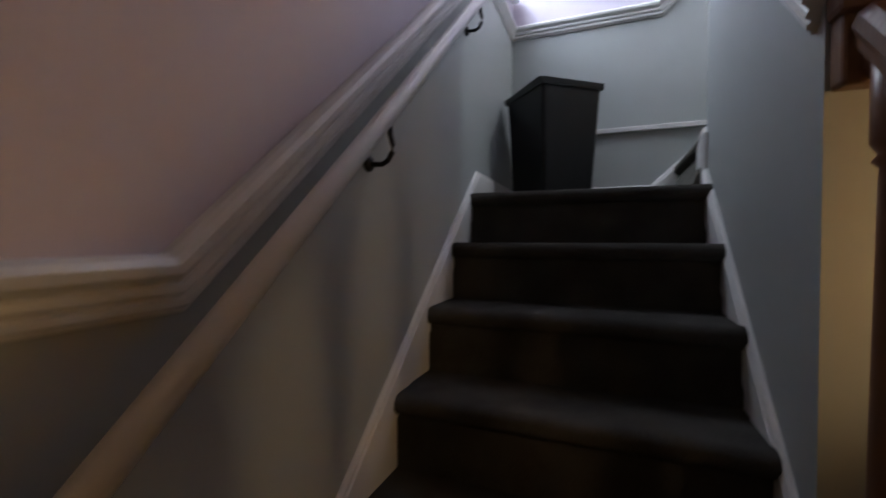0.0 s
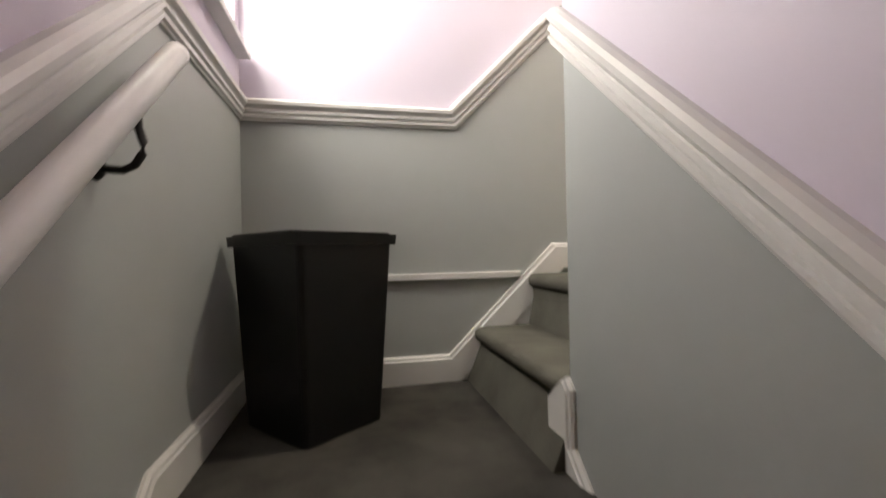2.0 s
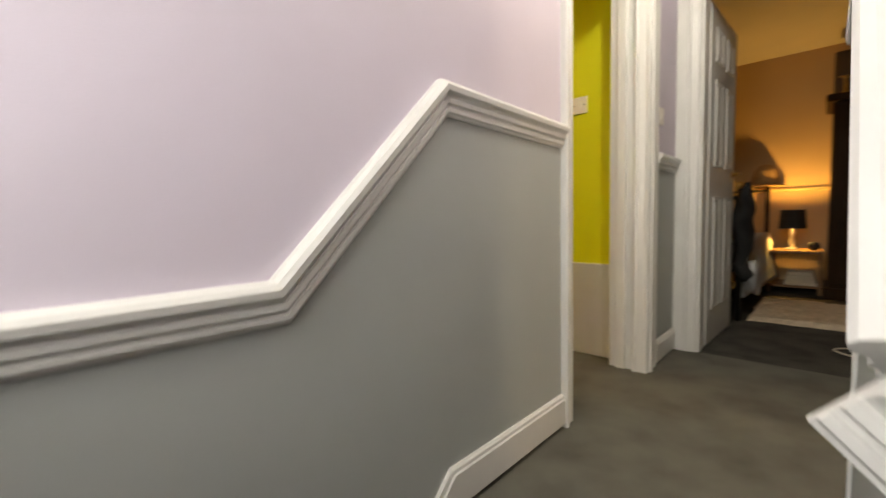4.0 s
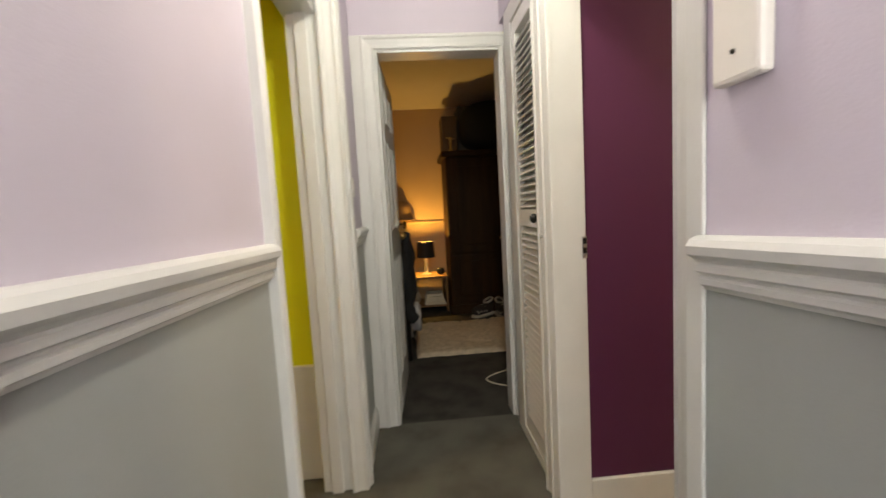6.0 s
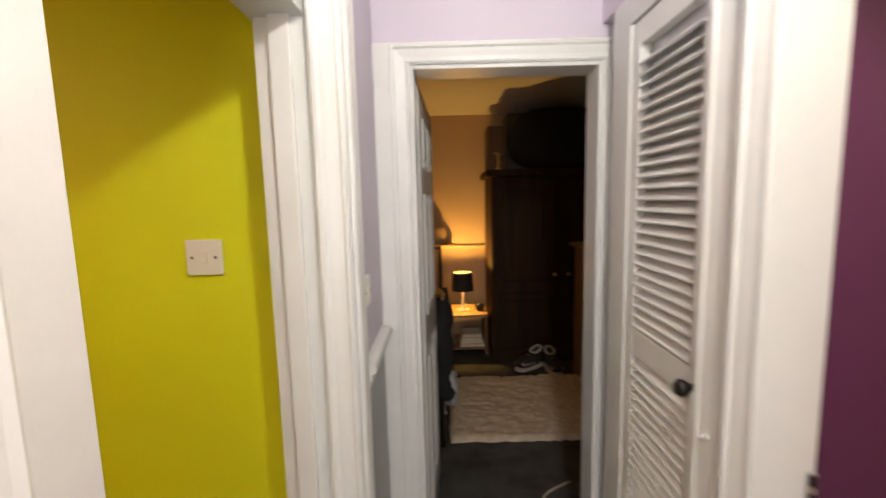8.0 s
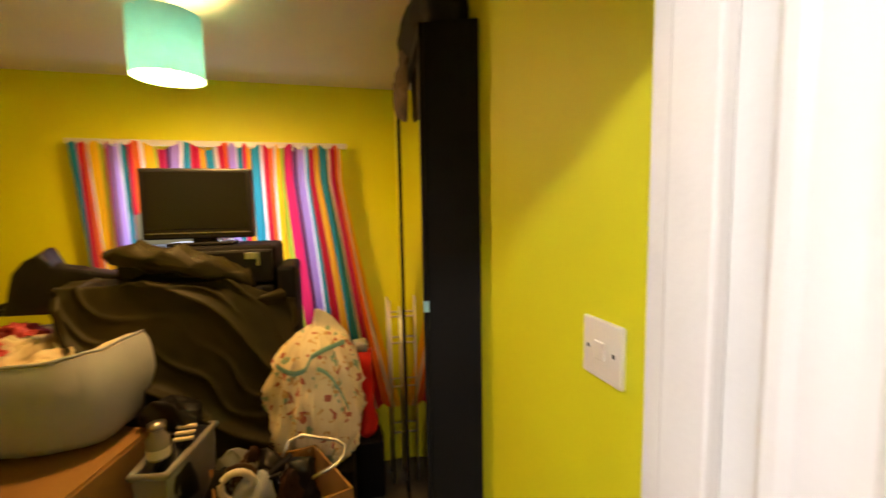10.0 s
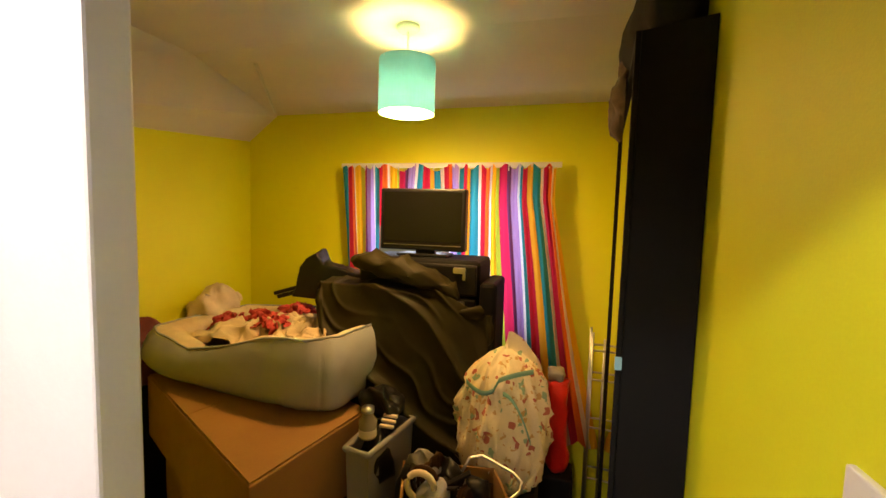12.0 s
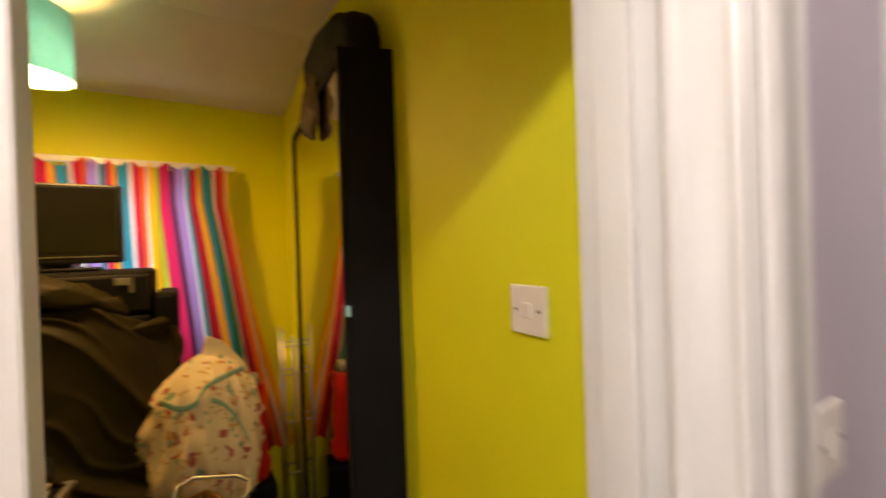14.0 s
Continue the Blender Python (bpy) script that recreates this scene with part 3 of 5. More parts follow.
structure("floor_bathroom", boxes(((0.86, -3.0, -0.1), (2.42, -0.79, -0.004))), mat("bathroom_vinyl", (0.5, 0.47, 0.42), 0.4), "pale bathroom floor")
structure("baseboard_bathroom", boxes(((1.593, -1.375, 0), (1.61, -0.905, 0.105)), bevel=0.004), WHITE, "white skirting board")

# hall below
structure("wall_hall", boxes(((0.78, -3.7, HALL), (0.814, -0.9, TOP)), ((0.235, -0.92, HALL), (0.86, -0.84, TOP)), ((LX - 0.12, -3.8, HALL), (0.86, -3.7, TOP))), HALLWALL, "plain hall walls in warm lamp light")


# ---- stairs: things ----
# wall handrail
_t = thing("handrail", (LX, -1.7, -0.4), "smooth white painted wall handrail on black brackets", "handrail")
_a, _c = Vector((-0.622, -0.775, 0.452)), Vector((-0.622, -2.75, -1.33))
part("rail", tube(bmesh.new(), [_a + Vector((0, 0.012, 0.010)), _a, _a + (_c - _a) * 0.5, _c], 0.021, 16), WHITE, _t, "white rounded rail", smooth=True)
for yy in (-0.868, -1.60, -2.35):
    zr = 0.452 + (yy + 0.775) * 0.902
    bk = part("bracket", lathe(bmesh.new(), [(0.0, 0.0), (0.019, 0.0), (0.021, 0.004), (0.016, 0.010), (0.007, 0.014)], (LX, yy, zr - 0.135), 16, "x"), IRON, _t, "black iron hook bracket", smooth=True)
    pts = [(LX + a, yy + c, zr + b) for a, b, c in ((0.02, -0.138, 0), (0.040, -0.139, 0), (0.056, -0.131, 0), (0.066, -0.114, 0), (0.068, -0.095, 0), (0.062, -0.075, 0), (0.060, -0.052, 0), (0.068, -0.035, 0))]
    part("hook", tube(bmesh.new(), [(LX + 0.008, yy, zr - 0.135)] + pts + [(-0.622, yy, zr - 0.019)], 0.0065, 8), IRON, bk, smooth=True)

# black bin on the half landing
BX, BY = -0.435, -0.295


def tapered(bm, top, bottom, z0, z1):
    lo = [bm.verts.new((x, y, z0)) for x, y in bottom]
    hi = [bm.verts.new((x, y, z1)) for x, y in top]
    for i in range(4):
        j = (i + 1) % 4
        bm.faces.new((lo[i], lo[j], hi[j], hi[i]))
    bm.faces.new(lo), bm.faces.new(hi)
    bmesh.ops.recalc_face_normals(bm, faces=bm.faces)
    bmesh.ops.bevel(bm, geom=[e for e in bm.edges if abs(e.verts[0].co.z - e.verts[1].co.z) > 0.1], offset=0.018, segments=4, profile=0.5, affect="EDGES")
    return bm


BT = [(-0.446, -0.523), (-0.184, -0.319), (-0.424, -0.038), (-0.686, -0.242)]
BC = Vector((-0.435, -0.28))
_t = thing("waste_bin", (BC.x, BC.y, LOW), "tall black plastic bin standing on the half landing carpet", "bin")
part("body", tapered(bmesh.new(), [tuple(BC + (Vector(p) - BC) * 0.95) for p in BT], [tuple(BC + (Vector(p) - BC) * 0.80) for p in BT], LOW + 0.001, 0.125), BLACK, _t)
part("rim", tapered(bmesh.new(), BT, [tuple(BC + (Vector(p) - BC) * 0.985) for p in BT], 0.120, 0.150), BLACK, _t)
_b = bmesh.new()
box(_b, (BC.x - 0.165, BC.y - 0.165, 0.150), (BC.x + 0.165, BC.y + 0.165, 0.157), 0.003, turn=Matrix.Rotation(radians(38), 4, "Z"))
part("lid", _b, BLACK, _t)

# banister down to the hall
_t = thing("banister", (0.19, -1.9, HALL), "dark wooden stair banister with turned balusters", "banister")
part("half_newel", boxes(((0.168, -1.645, -0.37), (0.250, -1.602, -0.245)), bevel=0.006), BANISTER, _t)
part("newel_cap", boxes(((0.160, -1.660, -0.262), (0.256, -1.602, -0.212)), bevel=0.010), BANISTER, _t)
_prof = [(0.0, -0.03), (0.012, -0.036), (0.03, -0.034), (0.042, -0.022), (0.040, 0.022), (0.030, 0.034), (0.012, 0.036), (0.0, 0.03), (-0.012, 0.030), (-0.016, 0.018), (-0.042, 0.018), (-0.042, -0.018), (-0.016, -0.018), (-0.012, -0.03)]
part("handrail", sweep(bmesh.new(), [(-2.72, -1.34), (-1.645, -0.295)], _prof, YZ(0.21)), BANISTER, _t)
for i in range(9):
    yy = -1.682 - 0.115 * i
    zt = -0.295 + (yy + 1.645) * 0.972 - 0.04
    zb = max(HALL, LOW - 0.2035 * (math.floor((-yy - 0.845) / 0.2165) + 1))
    zm = (zb + zt) / 2
    part("baluster", lathe(bmesh.new(), [(0.020, zb), (0.021, zb + 0.10), (0.014, zb + 0.12), (0.021, zb + 0.15), (0.018, zm), (0.014, zt - 0.15), (0.013, zt - 0.135), (0.022, zt - 0.125), (0.015, zt - 0.115), (0.024, zt - 0.10), (0.024, zt + 0.03)], (0.21, yy, 0), 14), BANISTER, _t, smooth=True)
# low white cupboard in the hall
_t = thing("hall_cupboard", (0.72, -1.62, HALL), "low white panelled cupboard against the hall wall", "cupboard")
part("body", boxes(((0.62, -1.98, HALL), (0.80, -1.25, -0.76)), bevel=0.004), WHITE, _t)
part("top", boxes(((0.595, -2.0, -0.76), (0.80, -1.23, -0.725)), bevel=0.006), WHITE, _t)
for k in range(2):
    d = part("door", boxes(((0.602, -1.96 + k * 0.36, HALL + 0.08), (0.62, -1.62 + k * 0.36, -0.80)), bevel=0.004), WHITE, _t)
    for q in range(2):
        part("panel", boxes(((0.596, -1.91 + k * 0.36, HALL + 0.13 + q * 0.36), (0.602, -1.67 + k * 0.36, HALL + 0.42 + q * 0.34)), bevel=0.003), WHITE, d)

# ---- landing: things ----
_t = thing("pendant_light", (1.02, -0.54, TOP - 0.25), "plain ceiling pendant lampholder with a bulb", "lamp")
part("rose", lathe(bmesh.new(), [(0.045, TOP - 0.02), (0.05, TOP - 0.008), (0.05, TOP)], (1.02, -0.54, 0), 20), WHITE, _t, smooth=True)
part("flex", tube(bmesh.new(), [(1.02, -0.54, TOP - 0.02), (1.02, -0.54, 2.30)], 0.004, 8), WHITE, _t)
part("holder", lathe(bmesh.new(), [(0.012, 2.31), (0.019, 2.29), (0.019, 2.245), (0.015, 2.24)], (1.02, -0.54, 0), 16), WHITE, _t, smooth=True)


def plate(name, place, a, b, size, label, rocker=True, group=""):
    """A wall switch: a square plate with a raised rocker and two screws."""
    c = place(a, b, 0)
    o = thing(name, c, label, "switch", group)
    h = size / 2

    def blk(a0, a1, b0, b1, d0, d1, bev):
        p, q = Vector(place(a + a0, b + b0, d0)), Vector(place(a + a1, b + b1, d1))
        return box(bmesh.new(), [min(x, y) for x, y in zip(p, q)], [max(x, y) for x, y in zip(p, q)], bev)
    part("plate", blk(-h, h, -h, h, 0, 0.009, 0.0025), SWITCH, o)
    part("rocker", blk(-0.011, 0.011, -0.014, 0.014, 0.009, 0.013, 0.002), SWITCH, o)
    for s in (-1, 1):
        part("screw", blk(s * 0.029 - 0.003, s * 0.029 + 0.003, -0.003, 0.003, 0.009, 0.010, 0.0005), IRON, o)
    return o


plate("light_switch", YZ(1.945, -1), 0.317, 1.347, 0.088, "square white plastic light switch on the lime wall")
plate("light_switch", XZ(-0.06), 2.02, 1.235, 0.080, "small white switch on the lilac wall beside the bedroom door")
_t = thing("wall_box", (0.70, RY, 1.25), "white plastic cover box screwed to the lilac wall", "wall box")
part("cover", boxes(((0.650, RY, 1.25), (0.728, RY + 0.020, 1.50)), bevel=0.006), SWITCH, _t)
for zz in (1.285, 1.465):
    part("screw", lathe(bmesh.new(), [(0.003, 0), (0.003, 0.002), (0.0, 0.002)], (0.69, RY + 0.020, zz), 10, "y"), IRON, _t)
# striker on the bathroom jamb
_t = thing("door_striker", (1.577, -0.855, 0.93), "small brass latch plate on the white jamb", "latch plate")
part("plate", boxes(((1.5745, -0.9015, 0.925), (1.577, -0.885, 1.00)), bevel=0.0006), CHROME, _t)
for zz in (0.942, 0.975):
    part("slot", boxes(((1.5735, -0.900, zz), (1.5746, -0.888, zz + 0.020))), IRON, _t)

# louvred cupboard door
_t = thing("louvred_door", (1.93, -0.80, 0.05), "closed white louvred cupboard door with a dark round knob", "door")
tagged(_t, kind="structure")
DY0, DY1 = -0.836, -0.806
part("stile", boxes(((1.737, DY0, 0.052), (1.793, DY1, 1.932)), bevel=0.003), WHITE, _t)
part("stile", boxes(((2.068, DY0, 0.052), (2.113, DY1, 1.932)), bevel=0.003), WHITE, _t)
for z0, z1 in ((0.052, 0.13), (1.025, 1.10), (1.868, 1.932)):
    part("rail", boxes(((1.793, DY0, z0), (2.068, DY1, z1)), bevel=0.003), WHITE, _t)
part("backing", boxes(((1.79, DY0 - 0.006, 0.1), (2.07, DY0 - 0.002, 1.90))), WHITE, _t)
_slat = None
for z0, z1 in ((0.135, 1.02), (1.105, 1.866)):
    k = int((z1 - z0) / 0.0295)
    for i in range(k):
        zc = z0 + 0.0295 * (i + 0.5)
        if _slat is None:
            _slat = finish("slat", box(bmesh.new(), (-0.1375, -0.020, -0.0035), (0.1375, 0.020, 0.0035), 0.0015, 1, turn=Matrix.Rotation(radians(-38), 4, "X")), WHITE)
        o = new("slat", _slat)
        o.parent = _t
        o.location = Vector((1.9305, -0.821, zc)) - _t.location
kn = part("knob", lathe(bmesh.new(), [(0.009, 0.0), (0.007, 0.012), (0.012, 0.018), (0.018, 0.026), (0.019, 0.034), (0.013, 0.042), (0.0, 0.044)], (1.765, DY1, 1.065), 18, "y"), IRON, _t, "dark round knob", smooth=True)
_t = solo("hook", lathe(bmesh.new(), [(0.010, 0.0), (0.010, 0.004), (0.005, 0.008), (0.005, 0.022), (0.009, 0.026), (0.0, 0.030)], (1.69, -0.80, 1.0), 12, "y"), WHITE, "tiny white peg on the cupboard frame", "hook", smooth=True)


def panel_door(name, label, width, height, thick=0.036):
    """A six-panel door, hinged at its origin and reaching along +x."""
    o = thing(name, (0, 0, 0), label, "door")
    tagged(o, kind="structure")
    part("leaf", boxes(((0, -thick / 2, 0.008), (width, thick / 2, height)), bevel=0.003), WHITE, o)
    w = (width - 0.30) / 2
    for x0 in (0.10, 0.20 + w):
        for z0, z1 in ((0.20, 0.85), (1.02, 1.50), (1.60, height - 0.10)):
            for s in (-1, 1):
                y0 = s * thick / 2
                bm = bmesh.new()
                sweep(bm, [(x0, z0), (x0 + w, z0), (x0 + w, z1), (x0, z1), (x0, z0 + 0.0001)], [(0, 0), (0.004, 0.006), (0.012, 0.006), (0.018, 0)], XZ(y0, s))
                box(bm, (x0 + 0.035, min(y0, y0 + s * 0.005), z0 + 0.035), (x0 + w - 0.035, max(y0, y0 + s * 0.005), z1 - 0.035), 0.002)
                part("panel", bm, WHITE, o)
    h = part("handle", lathe(bmesh.new(), [(0.024, 0), (0.024, 0.005), (0.009, 0.008), (0.009, 0.04)], (width - 0.06, -thick / 2, 1.0), 14, "y"), BRASS, o, "brass lever handle", smooth=True)
    for v in h.data.vertices:
        v.co.y = -thick / 2 - (v.co.y + thick / 2)
    part("lever", tube(bmesh.new(), [(width - 0.06, -thick / 2 - 0.042, 1.0), (width - 0.16, -thick / 2 - 0.045, 0.997)], 0.008, 10), BRASS, h, smooth=True)
    return o


_t = panel_door("door_1", "open white six-panel bedroom door", 0.62, 1.885)
_t.matrix_basis = pose(2.445, -0.178, 0, 0, 0, -2.5)

# ---- bathroom ----
_t = thing("bathtub", (1.98, -2.2, 0), "white bathtub with a plain side panel", "bathtub")
part("side_panel", boxes(((1.625, -2.98, 0), (1.64, -1.38, 0.45)), bevel=0.004), BATHW, _t)
_b = boxes(((1.612, -2.98, 0.45), (1.70, -1.378, 0.49)), ((2.27, -2.98, 0.45), (2.345, -1.378, 0.49)), ((1.70, -2.98, 0.45), (2.27, -2.88, 0.49)), ((1.70, -1.48, 0.45), (2.27, -1.378, 0.49)), bevel=0.012)
part("rim", _b, BATHW, _t)
part("basin", boxes(((1.70, -2.88, 0.10), (2.27, -1.48, 0.13))), BATHW, _t)
for lo, hi in (((1.69, -2.88, 0.12), (1.70, -1.48, 0.46)), ((2.27, -2.88, 0.12), (2.28, -1.48, 0.46)), ((1.70, -2.89, 0.12), (2.27, -2.88, 0.46)), ((1.70, -1.48, 0.12), (2.27, -1.47, 0.46))):
    part("basin_wall", boxes((lo, hi)), BATHW, _t)


def curtain(name, parent, line, z0, z1, depth, pleats, mats, splay=None, n=120, m=26, repeat=1.0, shift=0.0, band=None):
    """Pleated hanging cloth along a line in plan; splay(u, v) gives (along, sideways) drift."""
    bm = bmesh.new()
    uvl = bm.loops.layers.uv.new("width")
    a, b = Vector(line[0]), Vector(line[1])
    d = b - a
    nrm = Vector((-d.y, d.x)).normalized()
    rows = []
    for j in range(m + 1):
        v = j / m
        row = []
        for i in range(n + 1):
            u = i / n
            su, sz = splay(u, v) if splay else (u, 0)
            fold = math.sin(2 * math.pi * pleats * u + 0.6 * math.sin(7 * u)) * depth * (0.55 + 0.45 * v) + 0.3 * depth * math.sin(2 * math.pi * pleats * 2.3 * u + 3 * v)
            p = a + d * su + nrm * fold
            row.append(bm.verts.new((p.x, p.y, z1 + (z0 - z1) * v + sz)))
        rows.append(row)
    for j in range(m):
        for i in range(n):
            f = bm.faces.new((rows[j][i], rows[j][i + 1], rows[j + 1][i + 1], rows[j + 1][i]))
            if band and j / m < band:
                f.material_index = 1
            for lp, (uu, vv) in zip(f.loops, ((i, j), (i + 1, j), (i + 1, j + 1), (i, j + 1))):
                lp[uvl].uv = (uu / n * repeat + shift, vv / m)
    return part(name, bm, mats, parent, smooth=True)


_t = thing("shower_curtain", (1.64, -1.50, 0.45), "white shower curtain with a dark plum band, drawn aside", "curtain")
curtain("cloth", _t, ((1.645, -1.385), (1.645, -1.565)), 0.50, 1.95, 0.022, 3.4, [SHOWER], splay=lambda u, v: (u * (1 + 0.62 * v * v), 0), n=90)
curtain("band", _t, ((1.640, -1.383), (1.640, -1.570)), 1.665, 1.815, 0.024, 3.4, [PLUM], n=90, m=3)
part("rod", tube(bmesh.new(), [(1.645, -1.378, 1.985), (1.645, -2.98, 1.985)], 0.011, 12), CHROME, _t, smooth=True)
for i in range(4):
    part("ring", tube(bmesh.new(), [(1.645 + 0.02 * math.cos(k * 0.5236), -1.40 - 0.045 * i, 1.975 + 0.025 * math.sin(k * 0.5236)) for k in range(13)], 0.002, 6), CHROME, _t)

# ---- green room: things ----
_t = thing("ceiling_lamp", (1.02, 1.57, 2.04), "turquoise drum lampshade with a lit bulb hanging from the ceiling", "lamp")
SH = (1.02, 1.57)
part("shade", lathe(bmesh.new(), [(0.118, 2.045), (0.118, 2.262), (0.1165, 2.262), (0.1165, 2.045), (0.118, 2.045)], (*SH, 0), 48, caps=False), TEAL, _t, smooth=False)
part("rose", lathe(bmesh.new(), [(0.04, 2.380), (0.048, 2.388), (0.05, 2.40)], (*SH, 0), 24), WHITE, _t, smooth=True)
part("flex", tube(bmesh.new(), [(*SH, 2.385), (*SH, 2.235)], 0.0035, 8), WHITE, _t)
# lampholder with an added wide disc, unseen, that keeps bulb light off the ceiling
part("holder", lathe(bmesh.new(), [(0.016, 2.24), (0.058, 2.232), (0.060, 2.215), (0.019, 2.21), (0.014, 2.195)], (*SH, 0), 24), WHITE, _t, smooth=True)
for k in range(3):
    a = k * 2.094
    part("spoke", tube(bmesh.new(), [(*SH, 2.235), (SH[0] + 0.12 * math.cos(a), SH[1] + 0.12 * math.sin(a), 2.255)], 0.0022, 6), WHITE, _t)
part("bulb", lathe(bmesh.new(), [(0.012, 2.195), (0.016, 2.18), (0.022, 2.10), (0.012, 2.07), (0.0, 2.066)], (*SH, 0), 14), BULB, _t, "glowing bulb", smooth=True).visible_shadow = False

_t = thing("curtain_rail", (1.0, 2.17, 1.90), "white curtain rail with small hooks on the lime wall", "curtain rail")
part("rail", boxes(((0.365, 2.205, 1.897), (1.665, 2.225, 1.925)), bevel=0.004), WHITE, _t)
for xx in (0.42, 1.01, 1.60):
    part("bracket", boxes(((xx - 0.012, 2.225, 1.90), (xx + 0.012, 2.29, 1.92)), bevel=0.002), WHITE, _t)
for i in range(12):
    xx = 0.42 + 1.18 * i / 11
    part("hook", tube(bmesh.new(), [(xx, 2.20, 1.905), (xx, 2.192, 1.895), (xx, 2.20, 1.88)], 0.003, 6), WHITE, _t)
_t = thing("curtain", (0.46, 2.19, 0.6), "narrow end of a brightly striped curtain, gathered", "curtain", "striped curtains")
curtain("cloth", _t, ((0.385, 2.185), (0.62, 2.185)), 0.55, 1.90, 0.022, 4, [STRIPES], splay=lambda u, v: (u * (1 - 0.25 * v) + 0.34 * v + 0.03 * math.sin(14 * u + 3 * v), 0.012 * math.sin(30 * u) * (1 - v)), repeat=0.85)
_t = thing("curtain", (1.3, 2.19, 0.4), "brightly striped curtain, backlit and pulled out of line at its foot", "curtain", "striped curtains")
curtain("cloth", _t, ((1.06, 2.185), (1.645, 2.185)), 0.40, 1.90, 0.030, 8, [STRIPES], splay=lambda u, v: (u + 0.52 * max(0, v - 0.12) * u ** 1.6 + 0.016 * math.sin(23 * u + 2 * v) + 0.02 * math.sin(9 * u + 5 * v) * v, 0.016 * math.sin(50 * u) * (1 - v)), n=220, repeat=1.75, shift=0.62)
_t = thing("curtain", (0.84, 2.19, 1.6), "bunched heading of a striped curtain over the television", "curtain", "striped curtains")
curtain("cloth", _t, ((0.62, 2.182), (1.07, 2.182)), 1.55, 1.895, 0.024, 9, [STRIPES], splay=lambda u, v: (u + 0.05 * math.sin(9 * u) * v, 0.02 * math.sin(14 * u)), n=140, m=10, repeat=1.1, shift=0.15)

# black cabinet with a mirror front
_t = thing("mirror_cabinet", (1.87, 1.40, 0), "tall shallow black cabinet with a mirror front, standing askew", "cabinet")


def prism(bm, quad, z0, z1, bevel=0.004):
    lo = [bm.verts.new((x, y, z0)) for x, y in quad]
    hi = [bm.verts.new((x, y, z1)) for x, y in quad]
    for i in range(4):
        j = (i + 1) % 4
        bm.faces.new((lo[i], lo[j], hi[j], hi[i]))
    bm.faces.new(lo), bm.faces.new(hi)
    bmesh.ops.recalc_face_normals(bm, faces=bm.faces)
    if bevel:
        bmesh.ops.bevel(bm, geom=list(bm.edges), offset=bevel, segments=2, profile=0.5, affect="EDGES")
    return bm


CA, CD = Vector((1.800, 0.890)), Vector((math.sin(radians(5.6)), math.cos(radians(5.6))))
CN = Vector((CD.y, -CD.x))


def on_cab(a, d):
    return tuple(CA + CD * a + CN * d)


part("body", prism(bmesh.new(), [on_cab(0, 0.012), (1.943, 0.835), (1.943, 1.905), on_cab(1.02, 0.012)], 0.0, 2.03, 0.003), BLACKWOOD, _t)
part("mirror", prism(bmesh.new(), [on_cab(0.028, 0.0085), on_cab(1.008, 0.0085), on_cab(1.008, 0.011), on_cab(0.028, 0.011)], 0.05, 1.998, 0), MIRROR, _t, "mirror door")
for a0, a1, z0, z1 in ((0, 0.026, 0, 2.03), (0.026, 1.01, 2.0, 2.03), (0.026, 1.01, 0, 0.05), (1.01, 1.02, 0, 2.03)):
    part("frame", prism(bmesh.new(), [on_cab(a0, 0), on_cab(a1, 0), on_cab(a1, 0.0115), on_cab(a0, 0.0115)], z0, z1, 0.002), BLACKWOOD, _t)
part("tag", boxes(((1.797, 0.883, 1.280), (1.812, 0.888, 1.310)), bevel=0.0005), mat("pale_blue_tag", (0.3, 0.6, 0.75), 0.4), _t, "small pale blue tag")
_bk = mat("black_cloth_bag", (0.008, 0.008, 0.009), 0.7, 0.3, spec=0.2)
_b = pillow(bmesh.new(), (1.885, 1.14, 2.085), (0.075, 0.27, 0.095), 22, 3.0)
for v in _b.verts:
    v.co.z += 0.03 * math.sin((v.co.y - 0.87) * 5) - 0.16 * max(0, v.co.y - 1.2)
soft(_b, 0.02, 9)
for v in _b.verts:
    v.co.z = max(v.co.z, 2.032)
solo("black_bag", _b, _bk, "slack black cloth bag on top of the cabinet", "bag", smooth=True)
_b = soft(pillow(bmesh.new(), (1.835, 1.25, 1.975), (0.028, 0.085, 0.115), 18, 2.3), 0.028, 16)
for v in _b.verts:
    v.co.x = min(v.co.x, 1.795 + (v.co.y - 0.89) * 0.098) if v.co.z < 2.032 else v.co.x
solo("folded_scarf", _b, mat("brown_cloth", (0.13, 0.085, 0.045), 0.8, dark=(0.018, 0.012, 0.008), scale=12, grain=60), "dark brown and cream cloth hanging over the cabinet edge", "scarf", smooth=True)

# drawers with television
_t = thing("drawer_tower", (1.05, 1.90, 0), "black drawer tower with silver handles", "drawers")
part("body", boxes(((0.72, 1.76, 0.0), (1.322, 2.10, 1.415)), bevel=0.022), BLACKWOOD, _t)
for i, zz in enumerate((1.255, 1.10, 0.945, 0.79)):
    d = part("drawer", boxes(((0.73, 1.735, zz), (1.312, 1.762, zz + 0.143)), bevel=0.010), BLACK, _t)
    part("handle", boxes(((1.205, 1.720, zz + 0.105), (1.262, 1.736, zz + 0.132)), ((1.250, 1.720, zz + 0.075), (1.262, 1.736, zz + 0.132)), bevel=0.003), CHROME, d, "silver handle")
_t = thing("storage_cube", (1.35, 1.86, 0), "black storage box beside the drawers", "box")
part("body", boxes(((1.325, 1.74, 0.0), (1.405, 2.06, 1.32)), bevel=0.018), BLACKWOOD, _t)
_t = thing("television", (1.0, 1.90, 1.418), "small black flat screen television, switched off", "television")
